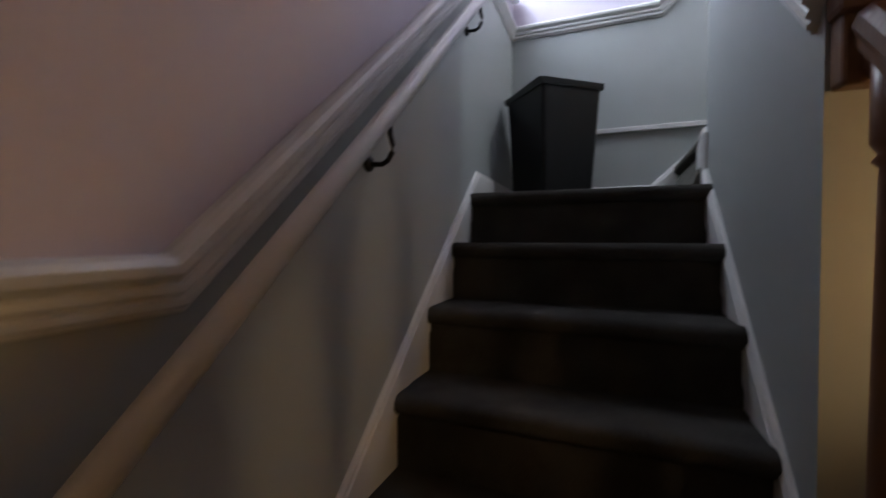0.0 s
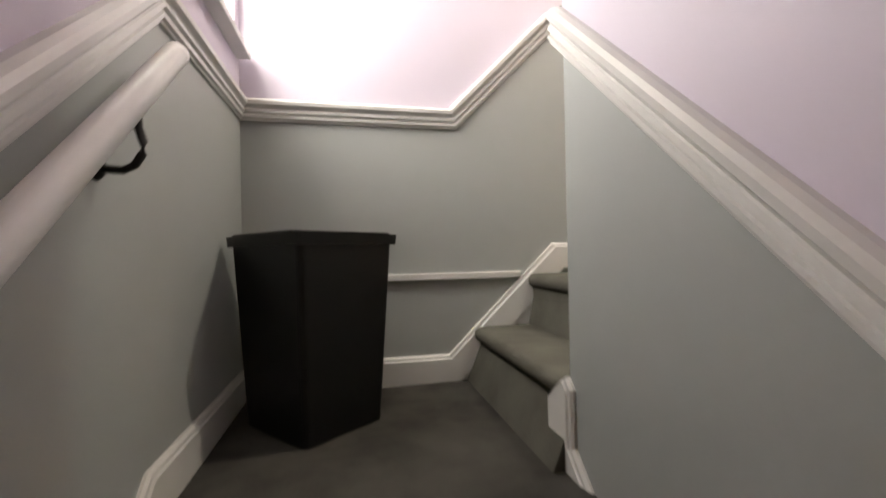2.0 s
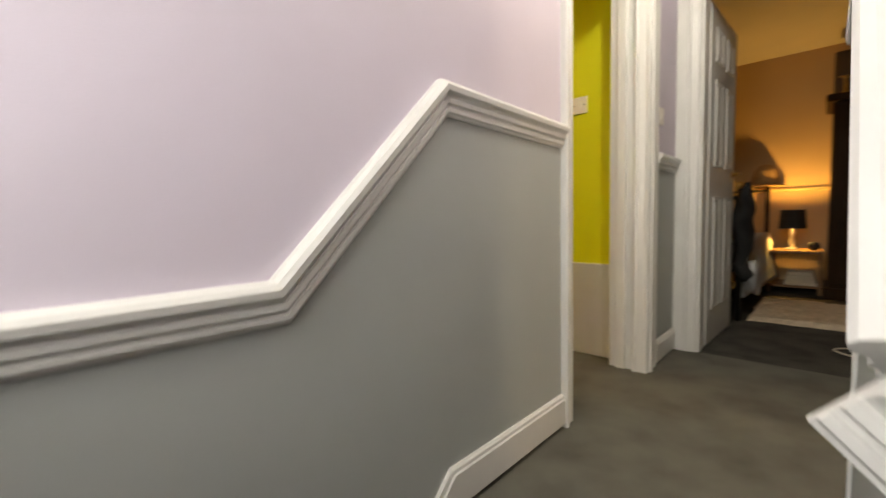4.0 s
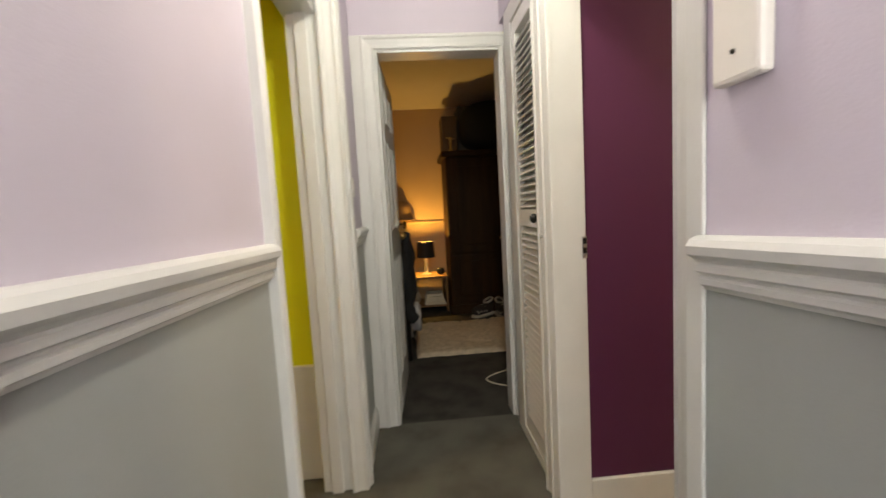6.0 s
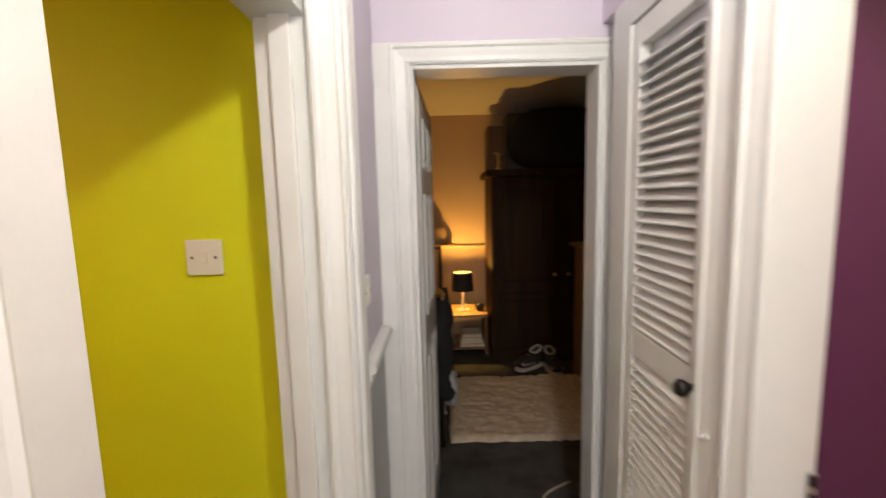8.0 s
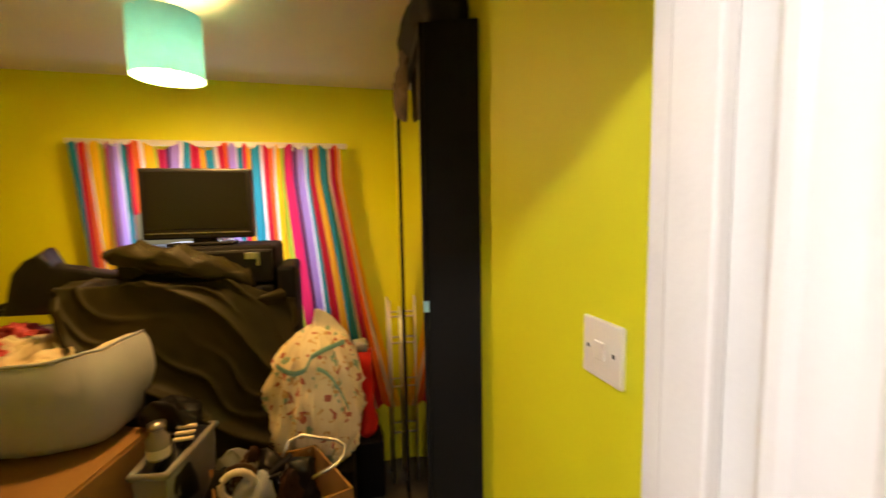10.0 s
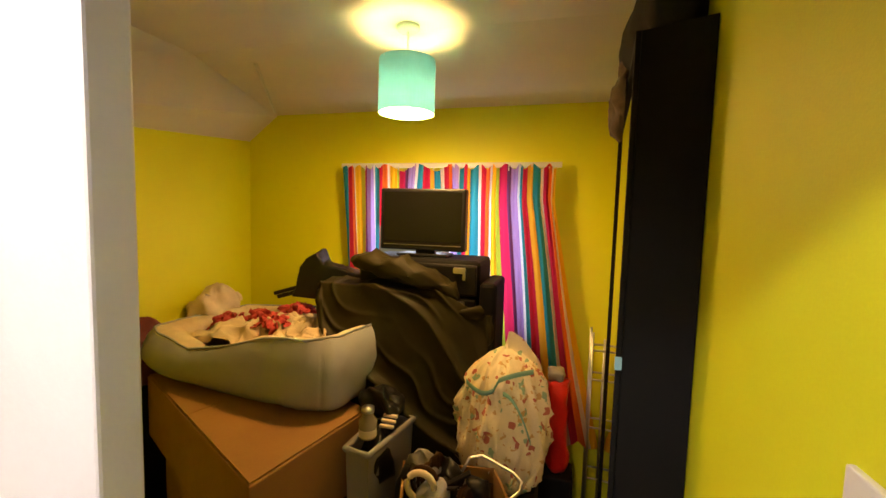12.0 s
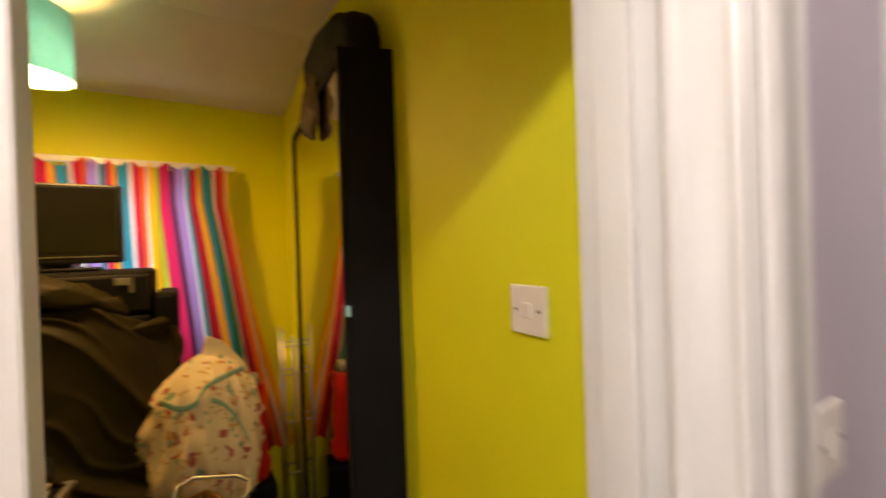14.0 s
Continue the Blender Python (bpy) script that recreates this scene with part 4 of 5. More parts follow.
part("stand", boxes(((0.88, 1.84, 1.417), (1.14, 1.99, 1.43)), bevel=0.004), BLACK, _t)
part("neck", boxes(((0.96, 1.90, 1.415), (1.06, 1.94, 1.46)), bevel=0.004), BLACK, _t)
part("body", boxes(((0.775, 1.875, 1.445), (1.222, 1.94, 1.755)), bevel=0.008), BLACK, _t)
part("screen", boxes(((0.795, 1.873, 1.490), (1.202, 1.8755, 1.738))), mat("screen_glass", (0.006, 0.006, 0.007), 0.08, 0.02, bump=0.0), _t, "dark glossy screen")
part("bezel_line", boxes(((0.795, 1.872, 1.470), (1.202, 1.875, 1.474))), CHROME, _t)

# olive duvet coat over the drawers


def drape(name, label, category, material, fn, nu=60, nv=60, amount=0.02, scale=7, thick=0.03, fold=0.0):
    """Heavy cloth laid over things: a sheet from fn(u, v), with folds and thickness."""
    bm = bmesh.new()
    g = []
    for j in range(nv + 1):
        row = []
        for i in range(nu + 1):
            p = Vector(fn(i / nu, j / nv))
            w = noise.fractal(p * scale, 1.0, 2.0, 3)
            r = 1 - abs(noise.noise(Vector((p.x * 6 + p.z * 5, p.y * 3, p.z * 3.2 - p.x * 2.0))))
            p += Vector((0.35, -0.75, 0.6)) * (w * amount + fold * r ** 3)
            row.append(bm.verts.new(p))
        g.append(row)
    for j in range(nv):
        for i in range(nu):
            bm.faces.new((g[j][i], g[j][i + 1], g[j + 1][i + 1], g[j + 1][i]))
    bmesh.ops.recalc_face_normals(bm, faces=bm.faces)
    o = solo(name, bm, material, label, category, smooth=True)
    md = o.modifiers.new("thickness", "SOLIDIFY")
    md.thickness = thick
    return o


def duvet_fn(u, v):
    """A big coat slumping from the drawers down towards the carpet, spreading to one side."""
    edge = 1.262 - 0.10 * max(0, u - 0.75) / 0.25
    if v < 0.22:
        w = v / 0.22
        return (0.52 + 0.68 * u + 0.05 * w, 1.98 - 0.34 * w, edge + 0.045 - 0.02 * w)
    w = (v - 0.22) / 0.78
    spread = 0.57 + 0.20 * w + (0.81 - 0.16 * w) * u + 0.06 * w * u
    return (spread, 1.64 - 0.10 * math.sin(w * 1.57) - 0.05 * w, edge + 0.025 - 1.12 * w ** 1.25)


def crease(p):
    """Long diagonal folds fanning down the cloth."""
    bend = noise.noise(Vector((p.x * 1.8, p.y, p.z * 1.3)))
    q = p.x * 8.0 + p.z * 12.0 + 2.8 * bend
    a = (1 - abs(math.sin(q))) ** 2.6
    b = (1 - abs(math.sin(q * 2.7 + 3 * noise.noise(p * 4)))) ** 3 * (0.5 + noise.noise(p * 3.1))
    return 0.058 * a * (0.7 + 0.6 * bend) + 0.026 * b


def coat(name, label, category, material, fn, nu=120, nv=130, thick=0.03):
    bm, g = bmesh.new(), []
    for j in range(nv + 1):
        row = []
        for i in range(nu + 1):
            p = Vector(fn(i / nu, j / nv))
            p += Vector((0.2, -0.75, 0.5)) * (crease(p) + 0.004 * noise.noise(p * 18))
            if i in (0, nu) or j in (0, nv):
                p += noise.noise_vector(p * 9) * 0.02
            row.append(bm.verts.new(p))
        g.append(row)
    for j in range(nv):
        for i in range(nu):
            bm.faces.new((g[j][i], g[j][i + 1], g[j + 1][i + 1], g[j + 1][i]))
    bmesh.ops.recalc_face_normals(bm, faces=bm.faces)
    o = solo(name, bm, material, label, category, smooth=True)
    o.modifiers.new("thickness", "SOLIDIFY").thickness = thick
    return o


coat("quilted_coat", "dark olive quilted coat heaped over the drawers", "coat", OLIVE, duvet_fn)
# rolled jacket in long folds under the television
_b = pillow(bmesh.new(), (0.98, 1.69, 1.365), (0.27, 0.075, 0.055), 26, 2.4)
for v in _b.verts:
    v.co.z += -0.10 * (v.co.x - 0.98) / 0.27 * (1 if v.co.x > 0.98 else 0.35) + 0.022 * (1 - abs(math.sin((v.co.x - v.co.z * 1.6) * 22))) ** 2
solo("folded_jacket", soft(_b, 0.018, 11), OLIVE, "rumpled olive jacket rolled up below the television", "jacket", smooth=True)
# black bag with a raised corner
_b = bmesh.new()
slab(_b, [(0.30, 1.16), (0.345, 1.33), (0.44, 1.425), (0.475, 1.36), (0.60, 1.325), (0.80, 1.31), (0.80, 1.16)], XZ(1.80), 0.12)
bmesh.ops.bevel(_b, geom=list(_b.edges), offset=0.012, segments=3, profile=0.5, affect="EDGES")
bmesh.ops.triangulate(_b, faces=_b.faces)
bmesh.ops.subdivide_edges(_b, edges=list(_b.edges), cuts=3, use_grid_fill=True)
solo("dark_bag", soft(_b, 0.014, 12), BLACK, "black bag with a pointed corner lying behind the pet bed", "bag", smooth=True)
for k, (x0, x1, yy) in enumerate(((0.06, 0.34, 2.02), (-0.02, 0.25, 2.10))):
    _m = Matrix.Translation(((x0 + x1) / 2, yy, 1.155)) @ Matrix.Rotation(radians(-17), 4, "Y")
    _b = box(bmesh.new(), (-0.15, -0.02, -0.012), (0.15, 0.02, 0.012), 0.005)
    bmesh.ops.transform(_b, matrix=_m, verts=_b.verts)
    solo("black_board", _b, BLACK, "dark flat board leaning up behind the pet bed", "board", "boards behind the pet bed")

# pet bed on cardboard boxes: one high bolster wall, dipped at the front
PB, PT = Vector((0.315, 1.660)), -7.0


def pet_bed():
    o = thing("pet_bed", (PB.x, PB.y, 0.84), "square pet bed with cream fleece lining and grey sides", "pet bed")
    rot = Matrix.Rotation(radians(PT), 3, "Z")
    W, D = 0.56, 0.33

    def at(x, y, z):
        p = rot @ Vector((x, y, 0))
        return (PB.x + p.x, PB.y + p.y, z + 0.062 * (x / W + 1) * max(0.0, (z - 0.842) / 0.285))

    def outline(a):
        c, s = math.cos(a), math.sin(a)
        return math.copysign(abs(c) ** 0.30, c), math.copysign(abs(s) ** 0.30, s)

    def dip(cx, cy):
        return 0.075 * math.exp(-((cx + 0.30) / 0.42) ** 2) * max(0.0, -cy) ** 2

    n = 160
    # cross-section of the wall: out (grows towards the foot of the bolster), height share, lining flag
    prof = [(0.92, 0.0, 0), (0.985, 0.02, 0), (1.02, 0.16, 0), (1.05, 0.36, 0), (1.055, 0.55, 0), (1.04, 0.75, 0), (1.005, 0.92, 0), (0.985, 0.985, 0),
            (0.965, 1.0, 1), (0.89, 0.995, 1), (0.82, 0.93, 1), (0.77, 0.80, 1), (0.74, 0.60, 1), (0.73, 0.40, 1)]
    for flag, nm, mm, lb in ((0, "side", SUEDE, "grey quilted cloth side"), (1, "lining", FLEECE, "cream fleece lining")):
        pr = [q for k, q in enumerate(prof) if q[2] == flag or (flag == 1 and k == 7)]
        bm, rows = bmesh.new(), []
        for i in range(n):
            a = 2 * math.pi * i / n
            cx, cy = outline(a)
            puff = 0.012 * abs(math.sin(a * 4)) ** 0.5
            row = []
            for k, (w, h, _f) in enumerate(pr):
                z = 0.822 + h * (0.215 - dip(cx, cy))
                g = w + (puff if 0.1 < h < 0.9 and flag == 0 else 0)
                row.append(bm.verts.new(at(cx * (W * g), cy * (D * (1 - (1 - g) * W / D)), z)))
            rows.append(row)
        for i in range(n):
            for k in range(len(pr) - 1):
                bm.faces.new((rows[i][k], rows[(i + 1) % n][k], rows[(i + 1) % n][k + 1], rows[i][k + 1]))
        bmesh.ops.recalc_face_normals(bm, faces=bm.faces)
        soft(bm, 0.008, 9)
        part(nm, bm, mm, o, lb, smooth=True)
    part("base", soft(pillow(bmesh.new(), at(0, 0, 0.885), (W * 0.86, D * 0.80, 0.055), 16, 6, PT), 0.008, 9), FLEECE, o, smooth=True)
    pipe = []
    for i in range(121):
        cx, cy = outline(2 * math.pi * i / 120)
        pipe.append(at(cx * W * 0.975, cy * (D - 0.025 * W), 0.825 + 0.99 * (0.215 - dip(cx, cy))))
    part("piping", soft(tube(bmesh.new(), pipe, 0.006, 6), 0.008, 9), SUEDE, o, smooth=True)
    part("tab", boxes((tuple(Vector(at(0.30, D - 0.03, 1.03)) - Vector((0.015, 0.004, 0))), tuple(Vector(at(0.30, D - 0.03, 1.065)) + Vector((0.015, 0.004, 0)))), bevel=0.002), FLEECE, o)
    return o, at


def rumpled(at, x, y, z, sx, sy, h, seed, nu=44):
    """A crumpled cloth heap: a domed patch with ridged folds."""
    bm, g = bmesh.new(), []
    for j in range(nu + 1):
        row = []
        for i in range(nu + 1):
            u, v = 2 * i / nu - 1, 2 * j / nu - 1
            e = max(0.0, 1 - (abs(u) ** 2.5 + abs(v) ** 2.5) / 1.6)
            q = Vector((u * 2.1 + seed, v * 2.1, seed))
            fold = (1 - abs(noise.noise(q))) ** 3 * 0.45 + (1 - abs(noise.noise(q * 2.1))) ** 3 * 0.14
            jx, jy = noise.noise(q * 1.7) * 0.05, noise.noise(q * 1.7 + Vector((9, 0, 0))) * 0.05
            row.append(bm.verts.new(at(x + u * sx + jx, y + v * sy + jy, z + h * e ** 0.5 * (0.45 + fold))))
        g.append(row)
    for j in range(nu):
        for i in range(nu):
            bm.faces.new((g[j][i], g[j][i + 1], g[j + 1][i + 1], g[j + 1][i]))
    bmesh.ops.recalc_face_normals(bm, faces=bm.faces)
    return bm


_o, _at = pet_bed()
solo("fleece_blanket", rumpled(_at, -0.05, 0.0, 0.915, 0.37, 0.22, 0.15, 3.3, 70), FLEECE, "crumpled cream fleece blanket filling the pet bed", "blanket", smooth=True)
solo("fleece_blanket", rumpled(_at, 0.22, 0.02, 0.925, 0.17, 0.16, 0.13, 8.1), FLEECE, "folded cream fleece throw lying in the pet bed", "blanket", smooth=True)
for x, y, z, sx, sy in ((-0.29, -0.02, 0.985, 0.085, 0.07), (-0.19, 0.06, 0.99, 0.06, 0.05), (0.00, 0.14, 1.005, 0.075, 0.07), (0.03, -0.07, 0.995, 0.085, 0.06)):
    solo("tartan_cloth", rumpled(_at, x, y, z, sx, sy, 0.085, x * 9, 26), REDFABRIC, "red and white patterned cloth bundled in the pet bed", "cloth", "patterned cloths", smooth=True)


# the carton stands askew: one corner towards the door
BQ = [(0.810, 0.870), (0.925, 1.44), (-0.08, 1.92), (-0.245, 1.42)]
_t = thing("cardboard_box", (0.35, 1.45, 0.50), "large brown cardboard box under the pet bed", "box")
part("body", prism(bmesh.new(), BQ, 0.50, 0.80, 0.006), CARD, _t)
part("flap", prism(bmesh.new(), [(0.806, 0.880), (0.920, 1.43), (0.42, 1.665), (0.28, 1.155)], 0.803, 0.808, 0.001), CARD, _t)
part("flap", prism(bmesh.new(), [(0.276, 1.157), (0.416, 1.667), (-0.075, 1.90), (-0.235, 1.425)], 0.803, 0.807, 0.001), CARD, _t)
_t = thing("cardboard_box", (0.3, 1.5, 0), "dark brown cardboard box at the bottom of a stack", "box")
part("body", prism(bmesh.new(), [(0.72, 0.96), (0.78, 1.43), (-0.08, 1.86), (-0.19, 1.46)], 0.001, 0.498), CARD, _t)
_b = soft(pillow(bmesh.new(), (-0.255, 1.86, 1.06), (0.10, 0.15, 0.11), 20), 0.045, 11)
solo("cream_throw", _b, FLEECE, "cream throw slumped against the lime wall", "cloth", smooth=True)
_b = soft(pillow(bmesh.new(), (-0.30, 1.42, 0.90), (0.06, 0.13, 0.17), 18), 0.035, 11)
solo("maroon_cloth", _b, mat("maroon_cloth", (0.12, 0.02, 0.02), 0.85, 0.2), "maroon cloth hanging beside the boxes", "cloth", smooth=True)
solo("stool", boxes(((-0.365, 1.30, 0.0), (-0.285, 2.02, 0.81)), bevel=0.01), BLACKWOOD, "dark low unit against the lime wall", "cabinet")

# grey tub with jar
_t = thing("storage_tub", (0.92, 1.45, 0), "grey plastic storage tub heaped with odds and ends", "tub")
TQ = [(0.945, 1.21), (1.045, 1.19), (1.105, 1.50), (0.965, 1.52)]


def scaled(quad, k):
    c = sum((Vector(p) for p in quad), Vector((0, 0))) / 4
    return [tuple(c + (Vector(p) - c) * k) for p in quad]


def open_tub(parent, quad, z1, material):
    """A tapered open tub with a rolled rim."""
    bm = bmesh.new()
    rings = [[bm.verts.new((x, y, z)) for x, y in scaled(quad, k)] for k, z in ((0.80, 0.002), (1.0, z1), (0.96, z1), (0.78, 0.02))]
    for a, b in zip(rings, rings[1:]):
        for i in range(4):
            bm.faces.new((a[i], a[(i + 1) % 4], b[(i + 1) % 4], b[i]))
    bm.faces.new(rings[0]), bm.faces.new(rings[-1])
    bmesh.ops.recalc_face_normals(bm, faces=bm.faces)
    part("body", bm, material, parent)
    pts = [(x, y, z1) for x, y in scaled(quad, 1.01)]
    part("rim", tube(bmesh.new(), pts + pts[:2], 0.012, 8), material, parent, smooth=True)


open_tub(_t, TQ, 0.76, GREYTUB)
solo("dark_clothes", soft(pillow(bmesh.new(), (1.015, 1.36, 0.66), (0.055, 0.12, 0.12), 16, 2.6), 0.03, 11), BLACK, "dark clothes stuffed into the grey tub", "clothes", smooth=True)
_t = thing("glass_jar", (0.99, 1.30, 0.76), "clear glass jar with cream contents", "jar")
_jar = mat("jar_glass", (0.30, 0.28, 0.24), 0.08, 0.05, bump=0.0)
part("jar", lathe(bmesh.new(), [(0.028, 0.664), (0.034, 0.670), (0.034, 0.735), (0.022, 0.752), (0.022, 0.77)], (0.99, 1.30, 0.098), 20), _jar, _t, smooth=True)
part("label", lathe(bmesh.new(), [(0.0345, 0.675), (0.0345, 0.705)], (0.99, 1.30, 0.098), 20, caps=False), CREAM, _t, smooth=True)
part("lid", lathe(bmesh.new(), [(0.025, 0.768), (0.025, 0.785), (0.0, 0.787)], (0.99, 1.30, 0.098), 20), CHROME, _t, smooth=True)
solo("small_black_bag", soft(pillow(bmesh.new(), (0.98, 1.46, 0.83), (0.09, 0.075, 0.06), 18), 0.035, 12), BLACK, "small black bag on the tub", "bag", smooth=True)
for k in range(3):
    solo("wooden_peg", box(bmesh.new(), (1.02, 1.335 + 0.02 * k, 0.790 + 0.012 * k), (1.08, 1.350 + 0.02 * k, 0.801 + 0.012 * k), 0.003), CREAM, "pale wooden peg lying on the tub", "peg", "pegs on the tub")

# floral sack on a dark box, red bag, open carton with odds and ends
solo("dark_crate", prism(bmesh.new(), [(1.34, 1.44), (1.61, 1.43), (1.63, 1.70), (1.35, 1.71)], 0.0, 0.52, 0.008), BLACKWOOD, "dark crate on the carpet", "crate")


def knotted_sack():
    """A full sack seen as flat crumpled facets, pulled in at the neck with two tied ears."""
    bm = bmesh.new()
    lathe(bm, [(q * 0.180, w * 0.56) for q, w in ((0.0, 0.0), (0.62, 0.0), (0.86, 0.06), (0.99, 0.22), (1.03, 0.42), (1.0, 0.60), (0.88, 0.76), (0.66, 0.88), (0.36, 0.965), (0.12, 1.0), (0.0, 1.0))], (0, 0, 0), 56, caps=False)
    bmesh.ops.remove_doubles(bm, verts=bm.verts, dist=1e-4)
    bmesh.ops.subdivide_edges(bm, edges=list(bm.edges), cuts=2, use_grid_fill=True)
    for v in bm.verts:
        a, w = math.atan2(v.co.y, v.co.x), v.co.z / 0.56
        q = Vector((math.cos(a) * 1.5, math.sin(a) * 1.5, w * 2.0 + 0.7))
        k = 0.97 + 0.17 * (1 - abs(noise.noise(q * 1.3))) ** 5 - 0.16 * abs(noise.noise(q * 2.1)) + 0.09 * (1 - abs(noise.noise(q * 3.7))) ** 4
        v.co.x *= k
        v.co.y *= k * 0.82
        ear = math.exp(-((a - 0.25) / 0.30) ** 2) * max(0, w - 0.72) * 1.9 + math.exp(-((a + 2.5) / 0.5) ** 2) * max(0, w - 0.8) * 0.5
        v.co.z += 0.14 * ear
        v.co += Vector((1.478, 1.575, 0.522))
    return solo("floral_sack", bm, FLORAL, "knotted cream floral plastic sack full of clothes", "bag", smooth=True)


_sk = knotted_sack()
_rb = mat("teal_ribbon", (0.20, 0.40, 0.30), 0.5, 0.1)


def band(pts, w, drop):
    """A flat tie laid along points."""
    bm, prev = bmesh.new(), None
    for x, y, z in pts:
        row = [bm.verts.new((x, y, z + w)), bm.verts.new((x, y - drop, z)), bm.verts.new((x, y, z - w))]
        if prev:
            bm.faces.new((prev[0], row[0], row[1], prev[1])), bm.faces.new((prev[1], row[1], row[2], prev[2]))
        prev = row
    return bm


part("ribbon", band([(1.345 + 0.021 * i, 1.425 - 0.012 * math.sin(i * 0.26), 0.985 - 0.035 * math.sin(min(i, 6) * 0.5) + 0.028 * max(0, i - 5) ** 0.5) for i in range(13)], 0.010, 0.006), _rb, _sk, "pale green tie", smooth=True)
part("ribbon", band([(1.49 + 0.010 * i, 1.400 - 0.003 * i, 0.965 - 0.0013 * i * i) for i in range(12)], 0.009, 0.006), _rb, _sk, "pale green tie", smooth=True)
_b = pillow(bmesh.new(), (1.705, 2.05, 0.57), (0.062, 0.075, 0.25), 26, 3.6)
for v in _b.verts:
    v.co.x += 0.012 * (1 - abs(math.sin(v.co.z * 16 + v.co.y * 9))) ** 2 - 0.02 * math.sin((v.co.z - 0.4) * 7)
solo("red_bag", soft(_b, 0.016, 13), REDBAG, "slim shiny red plastic bag full of things", "bag", smooth=True)
solo("dark_case", boxes(((1.61, 1.96, 0.0), (1.79, 2.14, 0.325)), bevel=0.012), BLACKWOOD, "low dark case under the red bag", "case")
solo("grey_bundle", soft(pillow(bmesh.new(), (1.685, 2.05, 0.83), (0.045, 0.06, 0.035), 14), 0.014, 20), GREYTUB, "grey cloth poking out of the red bag", "cloth", smooth=True)
_t = thing("carton", (1.3, 1.1, 0), "open brown carton full of tangled odds and ends", "box")
CQ = [(1.115, 1.36), (1.23, 1.00), (1.60, 1.12), (1.47, 1.42)]
CI = scaled(CQ, 0.95)
for k in range(4):
    k2 = (k + 1) % 4
    part("side", prism(bmesh.new(), [CQ[k], CQ[k2], CI[k2], CI[k]], 0.0, 0.66, 0.001), CARD, _t)
part("bottom", prism(bmesh.new(), CI, 0.0, 0.42, 0.001), CARD, _t)
random.seed(5)
for k, mm in enumerate((BLACK, GREYTUB, DARKWOOD, SUEDE, BLACK, CREAM, DARKWOOD, BLACK)):
    _x, _y = 1.18 + 0.036 * k, 1.27 + 0.09 * (random.random() - 0.5)
    _b = soft(pillow(bmesh.new(), (_x, _y, 0.55 + 0.08 * random.random()), (0.06, 0.05, 0.12), 14, 2.2, 40 * k), 0.035, 13, k)
    solo("oddment", _b, mm, "crumpled oddment lying in the open carton", "clutter", "oddments in the carton", smooth=True)
for k in range(2):
    pts = [(1.24 + 0.05 * math.cos(a * 0.42), 1.20 + 0.03 * k, 0.68 + 0.05 * math.sin(a * 0.42)) for a in range(16)]
    solo("packing_tape", tube(bmesh.new(), pts, 0.012, 8), DARKWOOD if k else CREAM, "roll of packing tape standing in the carton", "tape", "rolls of tape", smooth=True)
for k, (ang, rr) in enumerate(((20, 0.20), (-35, 0.17), (65, 0.15))):
    _m = Matrix.Translation((1.30, 1.24, 0.66)) @ Matrix.Rotation(radians(ang), 4, "Z") @ Matrix.Rotation(radians(-28), 4, "Y")
    _b = box(bmesh.new(), (-rr, -0.012, -0.004), (rr * 0.6, 0.012, 0.004), 0.002)
    bmesh.ops.transform(_b, matrix=_m, verts=_b.verts)
    solo("dark_strap", _b, BLACK, "stiff dark strap sticking out of the carton", "strap", "dark straps")
_pts = [(1.365, 1.30, 0.70), (1.385, 1.335, 0.735), (1.43, 1.345, 0.745), (1.55, 1.275, 0.745), (1.580, 1.245, 0.735), (1.578, 1.225, 0.715), (1.55, 1.20, 0.70), (1.47, 1.17, 0.685)]
solo("wire_hanger", tube(bmesh.new(), _pts, 0.006, 8), CHROME, "thin metal hanger sticking out of the carton", "hanger", smooth=True)
# chrome rack
_t = thing("chrome_rack", (1.885, 2.12, 0), "slim chrome wire rack in the corner", "rack")
for xx in (1.855, 1.925):
    for yy in (2.06, 2.17):
        part("post", tube(bmesh.new(), [(xx, yy, 0), (xx, yy, 1.06 if xx < 1.9 else 1.0)], 0.006, 8), CHROME, _t, smooth=True)
for zz in (0.30, 0.57, 0.82, 0.97):
    for yy in (2.06, 2.17):
        part("rung", tube(bmesh.new(), [(1.855, yy, zz), (1.925, yy, zz)], 0.005, 8), CHROME, _t, smooth=True)

# ---- bedroom: things ----
_t = thing("wardrobe", (4.85, -1.25, 0), "large dark wooden wardrobe with two doors", "wardrobe")
part("body", boxes(((4.58, -1.88, 0.08), (5.16, -0.69, 1.66)), bevel=0.008), DARKWOOD, _t)
part("plinth", boxes(((4.56, -1.90, 0.0), (5.16, -0.67, 0.10)), bevel=0.008), DARKWOOD, _t)
part("cornice", boxes(((4.54, -1.93, 1.66), (5.18, -0.645, 1.725)), bevel=0.018), DARKWOOD, _t)
